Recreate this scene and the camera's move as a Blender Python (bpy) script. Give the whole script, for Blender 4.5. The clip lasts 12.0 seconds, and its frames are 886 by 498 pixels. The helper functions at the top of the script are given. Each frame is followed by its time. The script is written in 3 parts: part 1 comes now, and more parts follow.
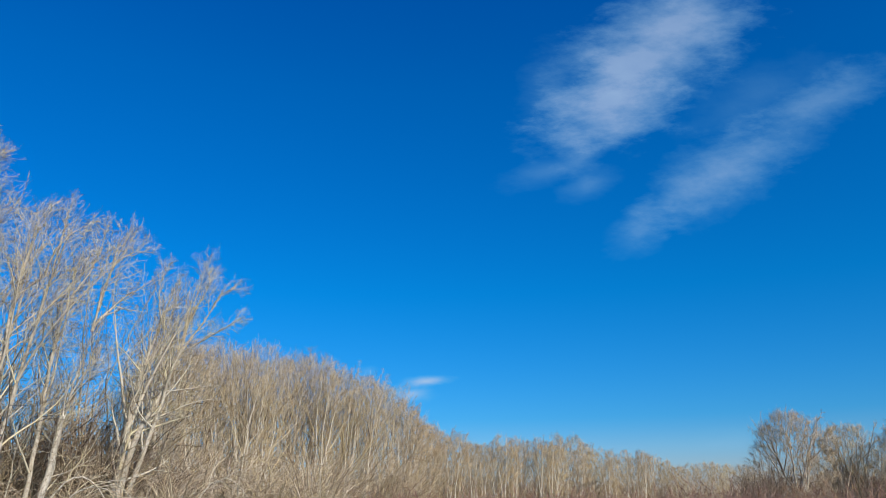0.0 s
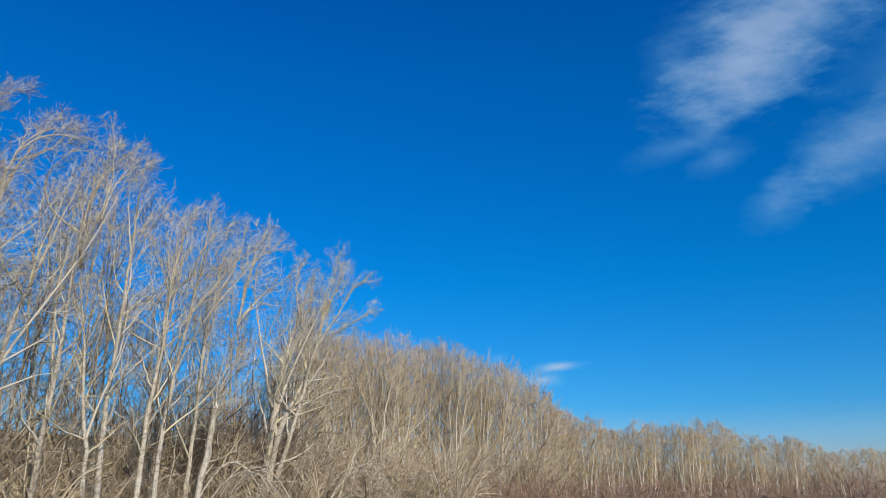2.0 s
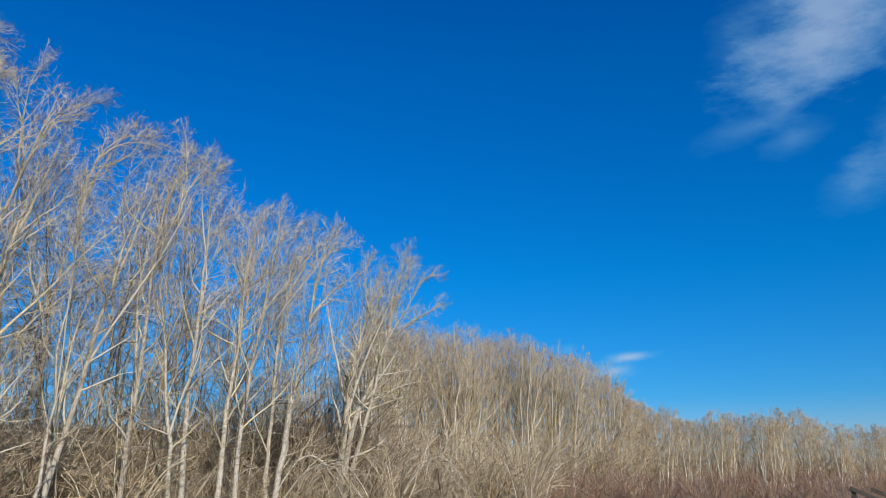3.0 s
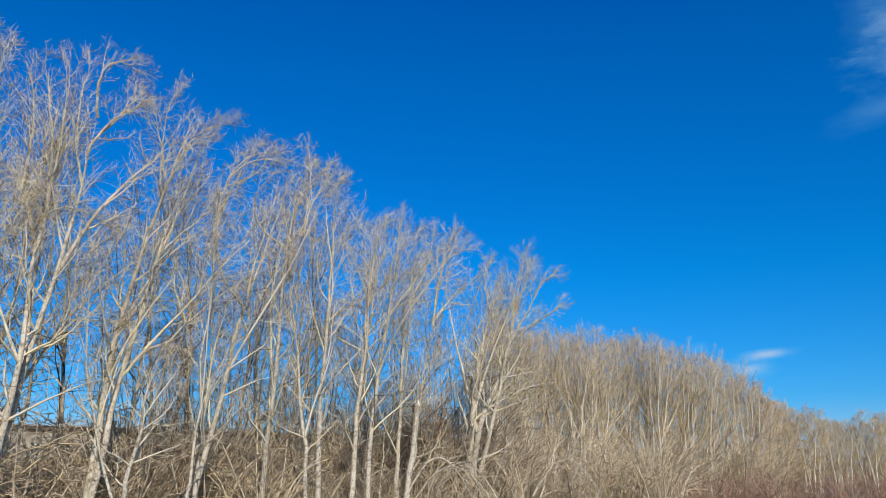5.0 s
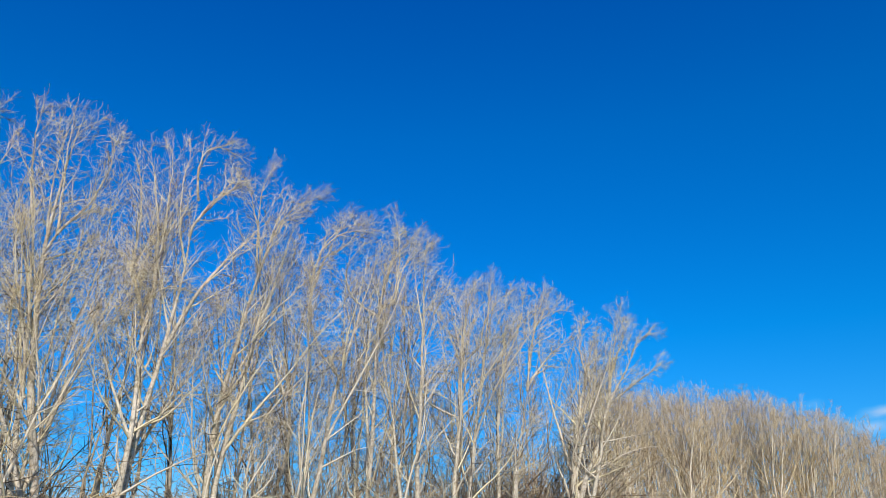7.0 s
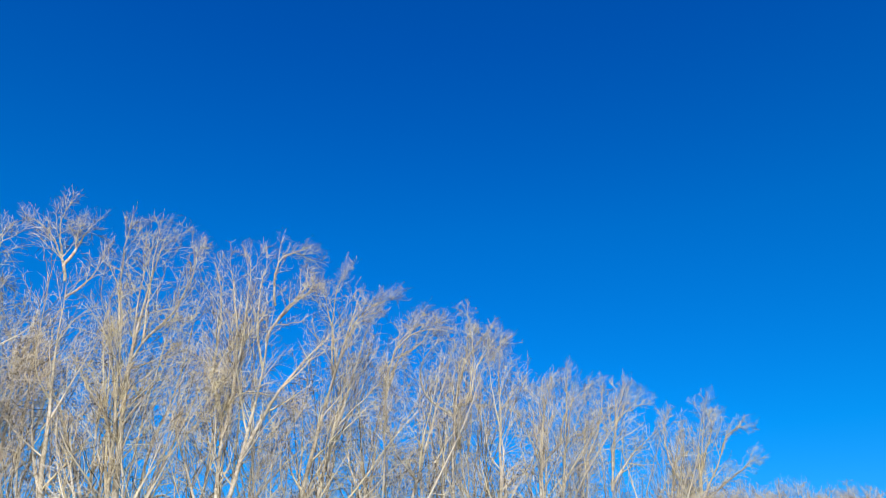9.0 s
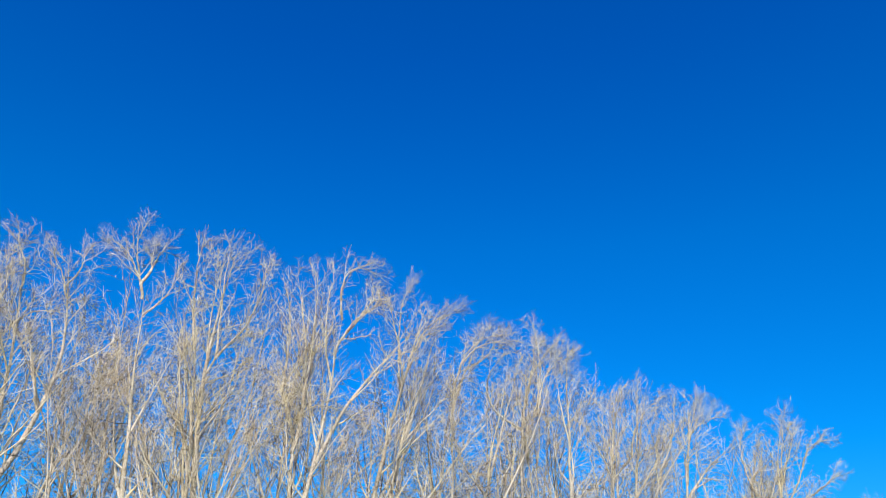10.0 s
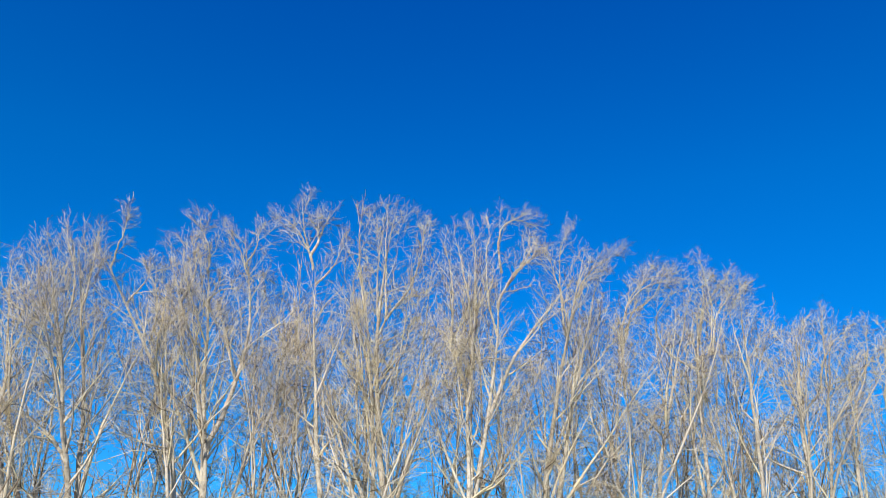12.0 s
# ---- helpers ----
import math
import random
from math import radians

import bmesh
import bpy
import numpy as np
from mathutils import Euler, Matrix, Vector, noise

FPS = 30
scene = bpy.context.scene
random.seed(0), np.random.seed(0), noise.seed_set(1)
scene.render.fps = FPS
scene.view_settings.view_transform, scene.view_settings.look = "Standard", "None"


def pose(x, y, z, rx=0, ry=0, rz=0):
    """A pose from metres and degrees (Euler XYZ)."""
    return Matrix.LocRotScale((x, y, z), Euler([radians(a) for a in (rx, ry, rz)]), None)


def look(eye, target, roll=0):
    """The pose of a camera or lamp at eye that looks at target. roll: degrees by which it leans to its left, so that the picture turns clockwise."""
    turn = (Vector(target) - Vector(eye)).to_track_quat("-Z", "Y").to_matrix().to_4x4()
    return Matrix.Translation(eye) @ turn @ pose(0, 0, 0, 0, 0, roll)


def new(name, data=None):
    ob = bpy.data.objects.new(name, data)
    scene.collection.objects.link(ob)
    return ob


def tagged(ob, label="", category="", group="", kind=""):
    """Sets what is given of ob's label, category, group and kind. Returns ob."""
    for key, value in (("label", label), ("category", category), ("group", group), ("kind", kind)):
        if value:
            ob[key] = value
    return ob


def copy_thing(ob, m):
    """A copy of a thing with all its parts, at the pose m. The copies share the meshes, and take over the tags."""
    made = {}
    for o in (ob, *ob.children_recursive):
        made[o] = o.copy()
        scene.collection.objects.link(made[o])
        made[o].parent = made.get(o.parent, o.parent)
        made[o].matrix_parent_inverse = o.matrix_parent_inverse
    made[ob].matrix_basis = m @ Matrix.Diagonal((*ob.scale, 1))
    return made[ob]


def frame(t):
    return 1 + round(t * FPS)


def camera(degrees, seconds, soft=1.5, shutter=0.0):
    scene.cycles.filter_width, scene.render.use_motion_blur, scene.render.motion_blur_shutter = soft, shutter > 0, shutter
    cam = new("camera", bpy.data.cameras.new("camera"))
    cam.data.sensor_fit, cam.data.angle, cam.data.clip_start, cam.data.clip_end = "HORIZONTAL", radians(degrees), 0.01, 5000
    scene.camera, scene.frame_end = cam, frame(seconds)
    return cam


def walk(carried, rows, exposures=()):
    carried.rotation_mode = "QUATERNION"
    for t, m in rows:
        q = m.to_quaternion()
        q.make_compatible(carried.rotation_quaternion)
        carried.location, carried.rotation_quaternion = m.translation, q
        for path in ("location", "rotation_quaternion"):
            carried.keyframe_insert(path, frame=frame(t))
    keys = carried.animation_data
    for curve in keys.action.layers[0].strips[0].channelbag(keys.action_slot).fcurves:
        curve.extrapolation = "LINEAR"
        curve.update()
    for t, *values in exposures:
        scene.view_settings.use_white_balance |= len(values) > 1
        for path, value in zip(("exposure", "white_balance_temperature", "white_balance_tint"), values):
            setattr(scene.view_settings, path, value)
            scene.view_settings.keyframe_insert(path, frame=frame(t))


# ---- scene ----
# ---- camera and its path: a hand-held turn on one spot ----
EYE = 1.6
cam = camera(60.6, 12.0, soft=0.5)
ROWS = [  # seconds, pitch up, lean, yaw to the left
    (0.0, 18.501, 0.569, 0.190),
    (0.5, 18.392, 0.522, 2.010),
    (1.0, 18.339, 0.044, 4.773),
    (1.5, 17.993, -0.297, 7.917),
    (2.0, 17.578, 0.141, 9.940),
    (2.5, 17.311, 0.269, 12.811),
    (3.0, 17.069, 0.306, 15.212),
    (3.2, 17.018, 0.332, 15.706),
    (4.8, 17.225, -0.375, 23.567),
    (5.0, 17.237, -0.111, 24.486),
    (5.5, 17.669, -0.062, 26.022),
    (6.0, 18.620, 0.075, 27.643),
    (6.5, 20.713, 0.261, 29.655),
    (7.0, 22.082, 0.204, 31.710),
    (7.5, 23.575, -0.073, 34.872),
    (7.7, 24.185, 0.113, 35.668),
    (9.3, 30.185, -0.147, 37.726),
    (9.5, 30.425, -0.525, 38.145),
    (10.0, 30.278, -1.403, 42.341),
    (10.5, 29.362, -1.641, 48.666),
    (11.0, 28.503, -1.581, 52.505),
    (11.5, 27.250, -1.713, 54.111),
    (12.0, 26.248, -1.822, 55.327),
]
walk(cam, [(t, pose(0, 0, EYE, 90 + p, r, y)) for t, p, r, y in ROWS], [(0.0, -0.04), (1.0, -0.06), (2.0, -0.1), (3.0, -0.13), (5.0, -0.02), (5.5, 0.02), (7.5, 0.16), (9.5, 0.34), (10.5, 0.42), (11.5, 0.34), (12.0, 0.3)])

# ---- sky, sun ----
SUN_YAW, SUN_UP = 220.0, 30.0


def heading(yaw, up=0.0):
    """The direction at so many degrees to the left of north and above the horizon."""
    a, e = radians(yaw), radians(up)
    return Vector((-math.sin(a) * math.cos(e), math.cos(a) * math.cos(e), math.sin(e)))


def at(yaw, dist, z=0.0):
    v = heading(yaw) * dist
    return Vector((v.x, v.y, z))


sun = new("sun", bpy.data.lights.new("sun", "SUN"))
sun.data.energy, sun.data.angle, sun.data.color = 5.0, radians(0.6), (1.0, 0.93, 0.82)
sun.matrix_world = look(heading(SUN_YAW, SUN_UP) * 100, (0, 0, 0))

world = bpy.data.worlds.new("sky")
scene.world = world
world.use_nodes = True
wn, wl = world.node_tree.nodes, world.node_tree.links
wn.clear()


def wmath(op, a, b=None, c=None, clamp=False):
    n = wn.new("ShaderNodeMath")
    n.operation, n.use_clamp = op, clamp
    for i, v in enumerate((a, b, c)):
        if v is None:
            continue
        if isinstance(v, (int, float)):
            n.inputs[i].default_value = v
        else:
            wl.new(v, n.inputs[i])
    return n.outputs[0]


def wdot(a, v):
    n = wn.new("ShaderNodeVectorMath")
    n.operation = "DOT_PRODUCT"
    wl.new(a, n.inputs[0])
    n.inputs[1].default_value = v
    return n.outputs["Value"]


sky = wn.new("ShaderNodeTexSky")
sky.sky_type, sky.sun_disc = "NISHITA", False
sky.sun_elevation, sky.sun_rotation = radians(SUN_UP), radians(-SUN_YAW)
sky.air_density, sky.dust_density, sky.ozone_density = 1.0, 0.3, 3.0
deep = wn.new("ShaderNodeHueSaturation")
deep.inputs["Saturation"].default_value = 1.35
deep.inputs["Value"].default_value = 1.4
wl.new(sky.outputs[0], deep.inputs["Color"])

# thin clouds, laid out in the plane that the direction AHEAD looks at squarely
AHEAD, SIDE = heading(0.19, 18.5), heading(-89.81)
OVER = SIDE.cross(AHEAD)
way = wn.new("ShaderNodeTexCoord").outputs["Generated"]
# the clear air's own blue by height: paler towards the horizon
rise = wn.new("ShaderNodeValToRGB")
for i, (pos, col) in enumerate([(0.0, (0.43, 0.38, 0.56)), (0.10, (0.115, 0.385, 0.62)), (0.26, (0.012, 0.47, 0.68)), (0.50, (0.0, 0.505, 0.745)), (0.70, (0.0, 0.440, 0.775))]):
    e = rise.color_ramp.elements[i] if i < 2 else rise.color_ramp.elements.new(pos)
    e.position, e.color = pos, (*col, 1)
wl.new(wmath("MAXIMUM", wdot(way, (0, 0, 1)), 0.0), rise.inputs["Fac"])
clear = wn.new("ShaderNodeMix")
clear.data_type, clear.blend_type = "RGBA", "MULTIPLY"
clear.inputs["Factor"].default_value = 1.0
wl.new(deep.outputs[0], clear.inputs["A"])
wl.new(rise.outputs["Color"], clear.inputs["B"])
depth = wmath("MAXIMUM", wdot(way, AHEAD), 0.05)
cu, cv = wmath("DIVIDE", wdot(way, SIDE), depth), wmath("DIVIDE", wdot(way, OVER), depth)
plane = wn.new("ShaderNodeCombineXYZ")
wl.new(cu, plane.inputs[0]), wl.new(cv, plane.inputs[1])


def wnoise(scale, detail, rough, turn, stretch):
    m = wn.new("ShaderNodeMapping")
    m.inputs["Rotation"].default_value = (0, 0, radians(turn))
    m.inputs["Scale"].default_value = (1.0, stretch, 1.0)
    wl.new(plane.outputs[0], m.inputs["Vector"])
    n = wn.new("ShaderNodeTexNoise")
    n.inputs["Scale"].default_value, n.inputs["Detail"].default_value, n.inputs["Roughness"].default_value = scale, detail, rough
    wl.new(m.outputs[0], n.inputs["Vector"])
    return n.outputs["Fac"]


billow, fibre = wnoise(7, 8, 0.58, -32, 1.6), wnoise(17, 9, 0.64, -30, 2.4)
CLOUDS = [  # centre, half length, half width, turn, thickness
    (0.2700, 0.2430, 0.150, 0.074, 33, 0.42),
    (0.3150, 0.3000, 0.105, 0.072, 38, 0.36),
    (0.2250, 0.1900, 0.090, 0.046, 10, 0.44),
    (0.1500, 0.2150, 0.060, 0.042, 60, 0.16),
    (0.4134, 0.1230, 0.180, 0.036, 33, 0.26),
    (0.3700, 0.0930, 0.095, 0.048, 30, 0.28),
    (0.5130, 0.1980, 0.090, 0.030, 26, 0.16),
    (0.4186, 0.1980, 0.105, 0.040, 20, 0.12),
    (0.2620, 0.0200, 0.048, 0.028, 32, 0.20),
    (0.1432, 0.1012, 0.062, 0.018, 12, 0.17),
    (0.1953, 0.0822, 0.042, 0.022, 20, 0.20),
    (0.2095, 0.1344, 0.066, 0.014, 30, 0.13),
    (0.1764, 0.1249, 0.040, 0.024, -60, 0.13),
    (-0.021, -0.1745, 0.032, 0.0080, 6, 0.80),
    (-0.042, -0.192, 0.034, 0.013, 6, 0.65),
    (-0.098, -0.160, 0.013, 0.006, 10, 0.22),
    (0.360, -0.262, 0.110, 0.022, 3, 0.18),
]
cover = None
for x, y, along, across, turn, thick in CLOUDS:
    c, s = math.cos(radians(turn)), math.sin(radians(turn))
    dx, dy = wmath("SUBTRACT", cu, x), wmath("SUBTRACT", cv, y)
    p = wmath("DIVIDE", wmath("ADD", wmath("MULTIPLY", dx, c), wmath("MULTIPLY", dy, s)), along)
    q = wmath("DIVIDE", wmath("SUBTRACT", wmath("MULTIPLY", dy, c), wmath("MULTIPLY", dx, s)), across)
    far = wmath("SQRT", wmath("ADD", wmath("MULTIPLY", p, p), wmath("MULTIPLY", q, q)))
    ragged = wmath("ADD", far, wmath("ADD", wmath("MULTIPLY_ADD", billow, 1.3, -0.65), wmath("MULTIPLY_ADD", fibre, 1.3, -0.65)))
    body = wmath("POWER", wmath("MULTIPLY", wmath("SUBTRACT", 1.28, ragged), 0.85, clamp=True), 1.2)
    seen = wmath("MULTIPLY", body, thick)
    cover = seen if cover is None else wmath("SUBTRACT", wmath("ADD", seen, cover), wmath("MULTIPLY", seen, cover))
cover = wmath("MULTIPLY", cover, wmath("MULTIPLY_ADD", fibre, 0.5, 0.78), clamp=True)
ahead_only = wmath("GREATER_THAN", wdot(way, AHEAD), 0.1)
cover = wmath("MULTIPLY", cover, ahead_only)
white = wn.new("ShaderNodeMix")
white.data_type = "RGBA"
wl.new(cover, white.inputs["Factor"])
wl.new(clear.outputs["Result"], white.inputs["A"])
veil = wn.new("ShaderNodeValToRGB")
for e, (pos, col) in zip(veil.color_ramp.elements, [(0.05, (0.22, 0.66, 0.98)), (0.55, (0.50, 0.71, 0.98))]):
    e.position, e.color = pos, (*col, 1)
wl.new(cover, veil.inputs["Fac"])
bright = wn.new("ShaderNodeVectorMath")
bright.operation = "SCALE"
bright.inputs["Scale"].default_value = 5.9
wl.new(veil.outputs["Color"], bright.inputs[0])
wl.new(bright.outputs[0], white.inputs["B"])
background = wn.new("ShaderNodeBackground")
background.inputs["Strength"].default_value = 0.14
wl.new(white.outputs["Result"], background.inputs["Color"])
wl.new(background.outputs[0], wn.new("ShaderNodeOutputWorld").inputs[0])


# ---- materials ----
def material(name, rough=0.9):
    m = bpy.data.materials.new(name)
    m.use_nodes = True
    b = m.node_tree.nodes["Principled BSDF"]
    b.inputs["Roughness"].default_value = rough
    b.inputs["Specular IOR Level"].default_value = 0.25
    return m, m.node_tree.nodes, m.node_tree.links, b


def ramp(nodes, links, fac, stops):
    r = nodes.new("ShaderNodeValToRGB")
    while len(r.color_ramp.elements) < len(stops):
        r.color_ramp.elements.new(0.5)
    for e, (pos, col) in zip(r.color_ramp.elements, stops):
        e.position, e.color = pos, (*col, 1)
    links.new(fac, r.inputs["Fac"])
    return r.outputs["Color"]


def noise_of(nodes, links, scale, detail=5, rough=0.6, stretch=(1, 1, 1), space="Object"):
    c = nodes.new("ShaderNodeTexCoord")
    m = nodes.new("ShaderNodeMapping")
    m.inputs["Scale"].default_value = stretch
    links.new(c.outputs[space], m.inputs["Vector"])
    n = nodes.new("ShaderNodeTexNoise")
    n.inputs["Scale"].default_value, n.inputs["Detail"].default_value, n.inputs["Roughness"].default_value = scale, detail, rough
    links.new(m.outputs[0], n.inputs["Vector"])
    return n.outputs["Fac"]


def mixed(nodes, links, fac, a, b, blend="MIX"):
    m = nodes.new("ShaderNodeMix")
    m.data_type, m.blend_type = "RGBA", blend
    for socket, v in (("Factor", fac), ("A", a), ("B", b)):
        if isinstance(v, (int, float)):
            m.inputs[socket].default_value = v
        elif isinstance(v, tuple):
            m.inputs[socket].default_value = (*v, 1)
        else:
            links.new(v, m.inputs[socket])
    return m.outputs["Result"]


def bark(name, pale, dark, lichen, amount=0.5):
    """Smooth pale bark with dark scars, flecks of lichen and a shade of its own for each tree."""
    m, n, l, b = material(name)
    coarse = noise_of(n, l, 1.3, 4, 0.6, (1, 1, 0.5))
    fine = noise_of(n, l, 14, 6, 0.7, (1, 1, 0.45))
    col = ramp(n, l, fine, [(0.32, dark), (0.46, tuple(0.75 * p + 0.25 * d for p, d in zip(pale, dark))), (0.62, pale)])
    col = mixed(n, l, ramp(n, l, coarse, [(0.45, (0, 0, 0)), (0.75, (amount, amount, amount))]), col, lichen)
    scars = noise_of(n, l, 2.6, 5, 0.7, (0.8, 0.8, 2.2))
    col = mixed(n, l, ramp(n, l, scars, [(0.53, (0, 0, 0)), (0.66, (0.75, 0.75, 0.75))]), col, tuple(0.6 * d + 0.4 * c for d, c in zip(dark, lichen)))
    r = n.new("ShaderNodeObjectInfo").outputs["Random"]
    col = mixed(n, l, 1.0, col, ramp(n, l, r, [(0.0, (0.86, 0.84, 0.82)), (1.0, (1.06, 1.04, 1.0))]), "MULTIPLY")
    l.new(col, b.inputs["Base Color"])
    bump = n.new("ShaderNodeBump")
    bump.inputs["Strength"].default_value, bump.inputs["Distance"].default_value = 0.5, 0.02
    l.new(fine, bump.inputs["Height"])
    l.new(bump.outputs[0], b.inputs["Normal"])
    return m


def twig(name, low, mid, high, dark=0.0):
    """Fine twigs: each strand its own shade between three."""
    m, n, l, b = material(name)
    r = n.new("ShaderNodeNewGeometry").outputs["Random Per Island"]
    patch = noise_of(n, l, 0.5, 3)
    col = ramp(n, l, r, [(dark, low), (0.5, mid), (1.0, high)])
    col = mixed(n, l, 1.0, col, ramp(n, l, patch, [(0.3, (0.85, 0.85, 0.88)), (0.7, (1.08, 1.04, 0.98))]), "MULTIPLY")
    own = n.new("ShaderNodeObjectInfo").outputs["Random"]
    col = mixed(n, l, 1.0, col, ramp(n, l, own, [(0.0, (0.93, 0.92, 0.92)), (0.5, (1.0, 1.0, 1.0)), (1.0, (1.06, 1.03, 0.80))]), "MULTIPLY")
    l.new(col, b.inputs["Base Color"])
    return m


BARK = bark("poplar_bark", (0.62, 0.56, 0.465), (0.085, 0.066, 0.05), (0.30, 0.26, 0.17), 0.85)
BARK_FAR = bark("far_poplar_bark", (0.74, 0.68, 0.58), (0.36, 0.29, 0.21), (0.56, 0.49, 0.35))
# the dark share of LIMB colours random limbs as if in shade
LIMB = twig("part_shaded_limb_bark", (0.065, 0.048, 0.035), (0.55, 0.48, 0.37), (0.95, 0.91, 0.79), 0.30)
LIMB_DARK = twig("dark_limb_bark", (0.06, 0.045, 0.034), (0.24, 0.19, 0.14), (0.70, 0.62, 0.49), 0.2)
TWIG = twig("poplar_twigs", (0.10, 0.07, 0.042), (0.58, 0.465, 0.29), (0.95, 0.87, 0.68), 0.20)
TWIG_MID = twig("golden_twigs", (0.11, 0.078, 0.048), (0.48, 0.375, 0.235), (0.84, 0.74, 0.55), 0.12)
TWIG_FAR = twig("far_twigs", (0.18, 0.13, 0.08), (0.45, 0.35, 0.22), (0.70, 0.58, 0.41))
BRUSH = twig("brush_twigs", (0.22, 0.16, 0.105), (0.50, 0.40, 0.28), (0.76, 0.65, 0.49))
CANE = twig("pale_canes", (0.24, 0.18, 0.12), (0.54, 0.44, 0.32), (0.80, 0.71, 0.56))
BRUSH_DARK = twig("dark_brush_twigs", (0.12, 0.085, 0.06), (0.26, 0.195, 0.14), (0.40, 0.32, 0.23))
BRUSH_RED = twig("reddish_brush_twigs", (0.22, 0.13, 0.10), (0.33, 0.21, 0.16), (0.42, 0.31, 0.23))
TIMBER = bark("weathered_timber", (0.10, 0.08, 0.065), (0.035, 0.028, 0.024), (0.08, 0.075, 0.06), 0.4)


# ---- building kit ----
def mesh_of(name, verts, faces):
    me = bpy.data.meshes.new(name)
    me.vertices.add(len(verts))
    me.vertices.foreach_set("co", np.asarray(verts, np.float32).ravel())
    me.loops.add(faces.size)
    me.loops.foreach_set("vertex_index", np.asarray(faces, np.int32).ravel())
    me.polygons.add(len(faces))
    me.polygons.foreach_set("loop_start", np.arange(len(faces), dtype=np.int32) * faces.shape[1])
    me.polygons.foreach_set("use_smooth", np.ones(len(faces), bool))
    me.update(calc_edges=True)
    return me


def part(name, me, mat, parent, label=""):
    ob = new(name, me)
    me.materials.append(mat)
    ob.parent = parent
    return tagged(ob, label)


def unit(v):
    return v / np.maximum(np.linalg.norm(v, axis=-1, keepdims=True), 1e-9)


def tubes(paths, radii, sides):
    """Many tapered tubes of the same number of rings: vertices and quads."""
    n, k, _ = paths.shape
    t = unit(np.gradient(paths, axis=1))
    mean = unit(t.mean(axis=1))
    ref = np.where(np.abs(mean[:, 2:]) > 0.75, np.array([[1.0, 0.0, 0.0]]), np.array([[0.0, 0.0, 1.0]]))[:, None, :]
    a = unit(np.cross(t, np.broadcast_to(ref, t.shape)))
    b = np.cross(t, a)
    ang = np.arange(sides) * 2 * np.pi / sides
    ring = a[:, :, None, :] * np.cos(ang)[None, None, :, None] + b[:, :, None, :] * np.sin(ang)[None, None, :, None]
    verts = (paths[:, :, None, :] + ring * radii[:, :, None, None]).reshape(-1, 3)
    i = (np.arange(n)[:, None, None] * k + np.arange(k - 1)[None, :, None]) * sides
    j, j2 = np.arange(sides)[None, None, :], (np.arange(sides)[None, None, :] + 1) % sides
    quads = np.stack([i + j, i + j2, i + sides + j2, i + sides + j], -1).reshape(-1, 4)
    return verts, quads


def spikes(paths, radii):
    """Many straight pointed twigs: vertices and triangles."""
    n = len(paths)
    v, _ = tubes(paths, radii, 3)
    v = v.reshape(n, 6, 3)
    v = np.concatenate([v[:, :3], paths[:, 1:2]], 1).reshape(-1, 3)
    i = np.arange(n)[:, None] * 4
    tris = np.stack([np.concatenate([i + a, i + b, i + 3], 1) for a, b in ((0, 1), (1, 2), (2, 0))], 1).reshape(-1, 3)
    return v, tris


def joined(*sets):
    vs, fs, base = [], [], 0
    for v, f in sets:
        vs.append(v), fs.append(f + base)
        base += len(v)
    return np.concatenate(vs), np.concatenate(fs)


def sprout(rng, paths, radii, each, reach, length, angle, rise, bend, rings, wind=(0, 0, 0), taper=0.25, thick=0.6, least=0.0, bunch=1.0, close=0.0):
    """Children of every branch in paths: at shares reach of its length, leaving it at angle degrees, rise turns them upwards."""
    n, k, _ = paths.shape
    who = np.repeat(np.arange(n), each)
    m = len(who)
    u = (np.tile(np.arange(each), n) + rng.random(m)) / each
    u = reach[0] + (reach[1] - reach[0]) * u ** bunch
    f = u * (k - 1)
    i = np.minimum(f.astype(int), k - 2)
    w = (f - i)[:, None]
    start = paths[who, i] * (1 - w) + paths[who, i + 1] * w
    tangent = unit(paths[who, i + 1] - paths[who, i])
    r0 = (radii[who, i] * (1 - w[:, 0]) + radii[who, i + 1] * w[:, 0]) * thick
    side = unit(np.cross(tangent, rng.normal(size=(m, 3))))
    a = np.radians(rng.uniform(angle[0], angle[1], m) * (1 - close * u))[:, None]
    d = tangent * np.cos(a) + side * np.sin(a)
    full = np.linalg.norm(np.diff(paths, axis=1), axis=2).sum(1)[who]
    long = length(u, full, rng.random(m))[:, None]
    out = np.empty((m, rings, 3))
    out[:, 0] = start
    step = long / (rings - 1)
    lift = np.array([0, 0, 1.0]) * rise + np.array(wind)
    for q in range(1, rings):
        d = unit(d + lift / (rings - 1) + rng.normal(size=(m, 3)) * bend)
        out[:, q] = out[:, q - 1] + d * step
    r = np.maximum(r0[:, None], least) * np.linspace(1, taper, rings)[None, :]
    return out, r


def stem_path(rng, a, b, c, rings=16, wobble=0.06):
    """A stem from the ground a past b to its tip c."""
    t = np.linspace(0, 1, rings)[:, None]
    lb = np.linalg.norm(b - a) / (np.linalg.norm(b - a) + np.linalg.norm(c - b))
    ctrl = (b - (1 - lb) ** 2 * a - lb ** 2 * c) / max(2 * lb * (1 - lb), 0.05)
    p = (1 - t) ** 2 * a + 2 * t * (1 - t) * ctrl + t ** 2 * c
    drift = np.cumsum(rng.normal(size=(rings, 3)) * wobble, axis=0)
    drift -= np.linspace(0, 1, rings)[:, None] * drift[-1]
    return p + drift * np.array([1, 1, 0.2])


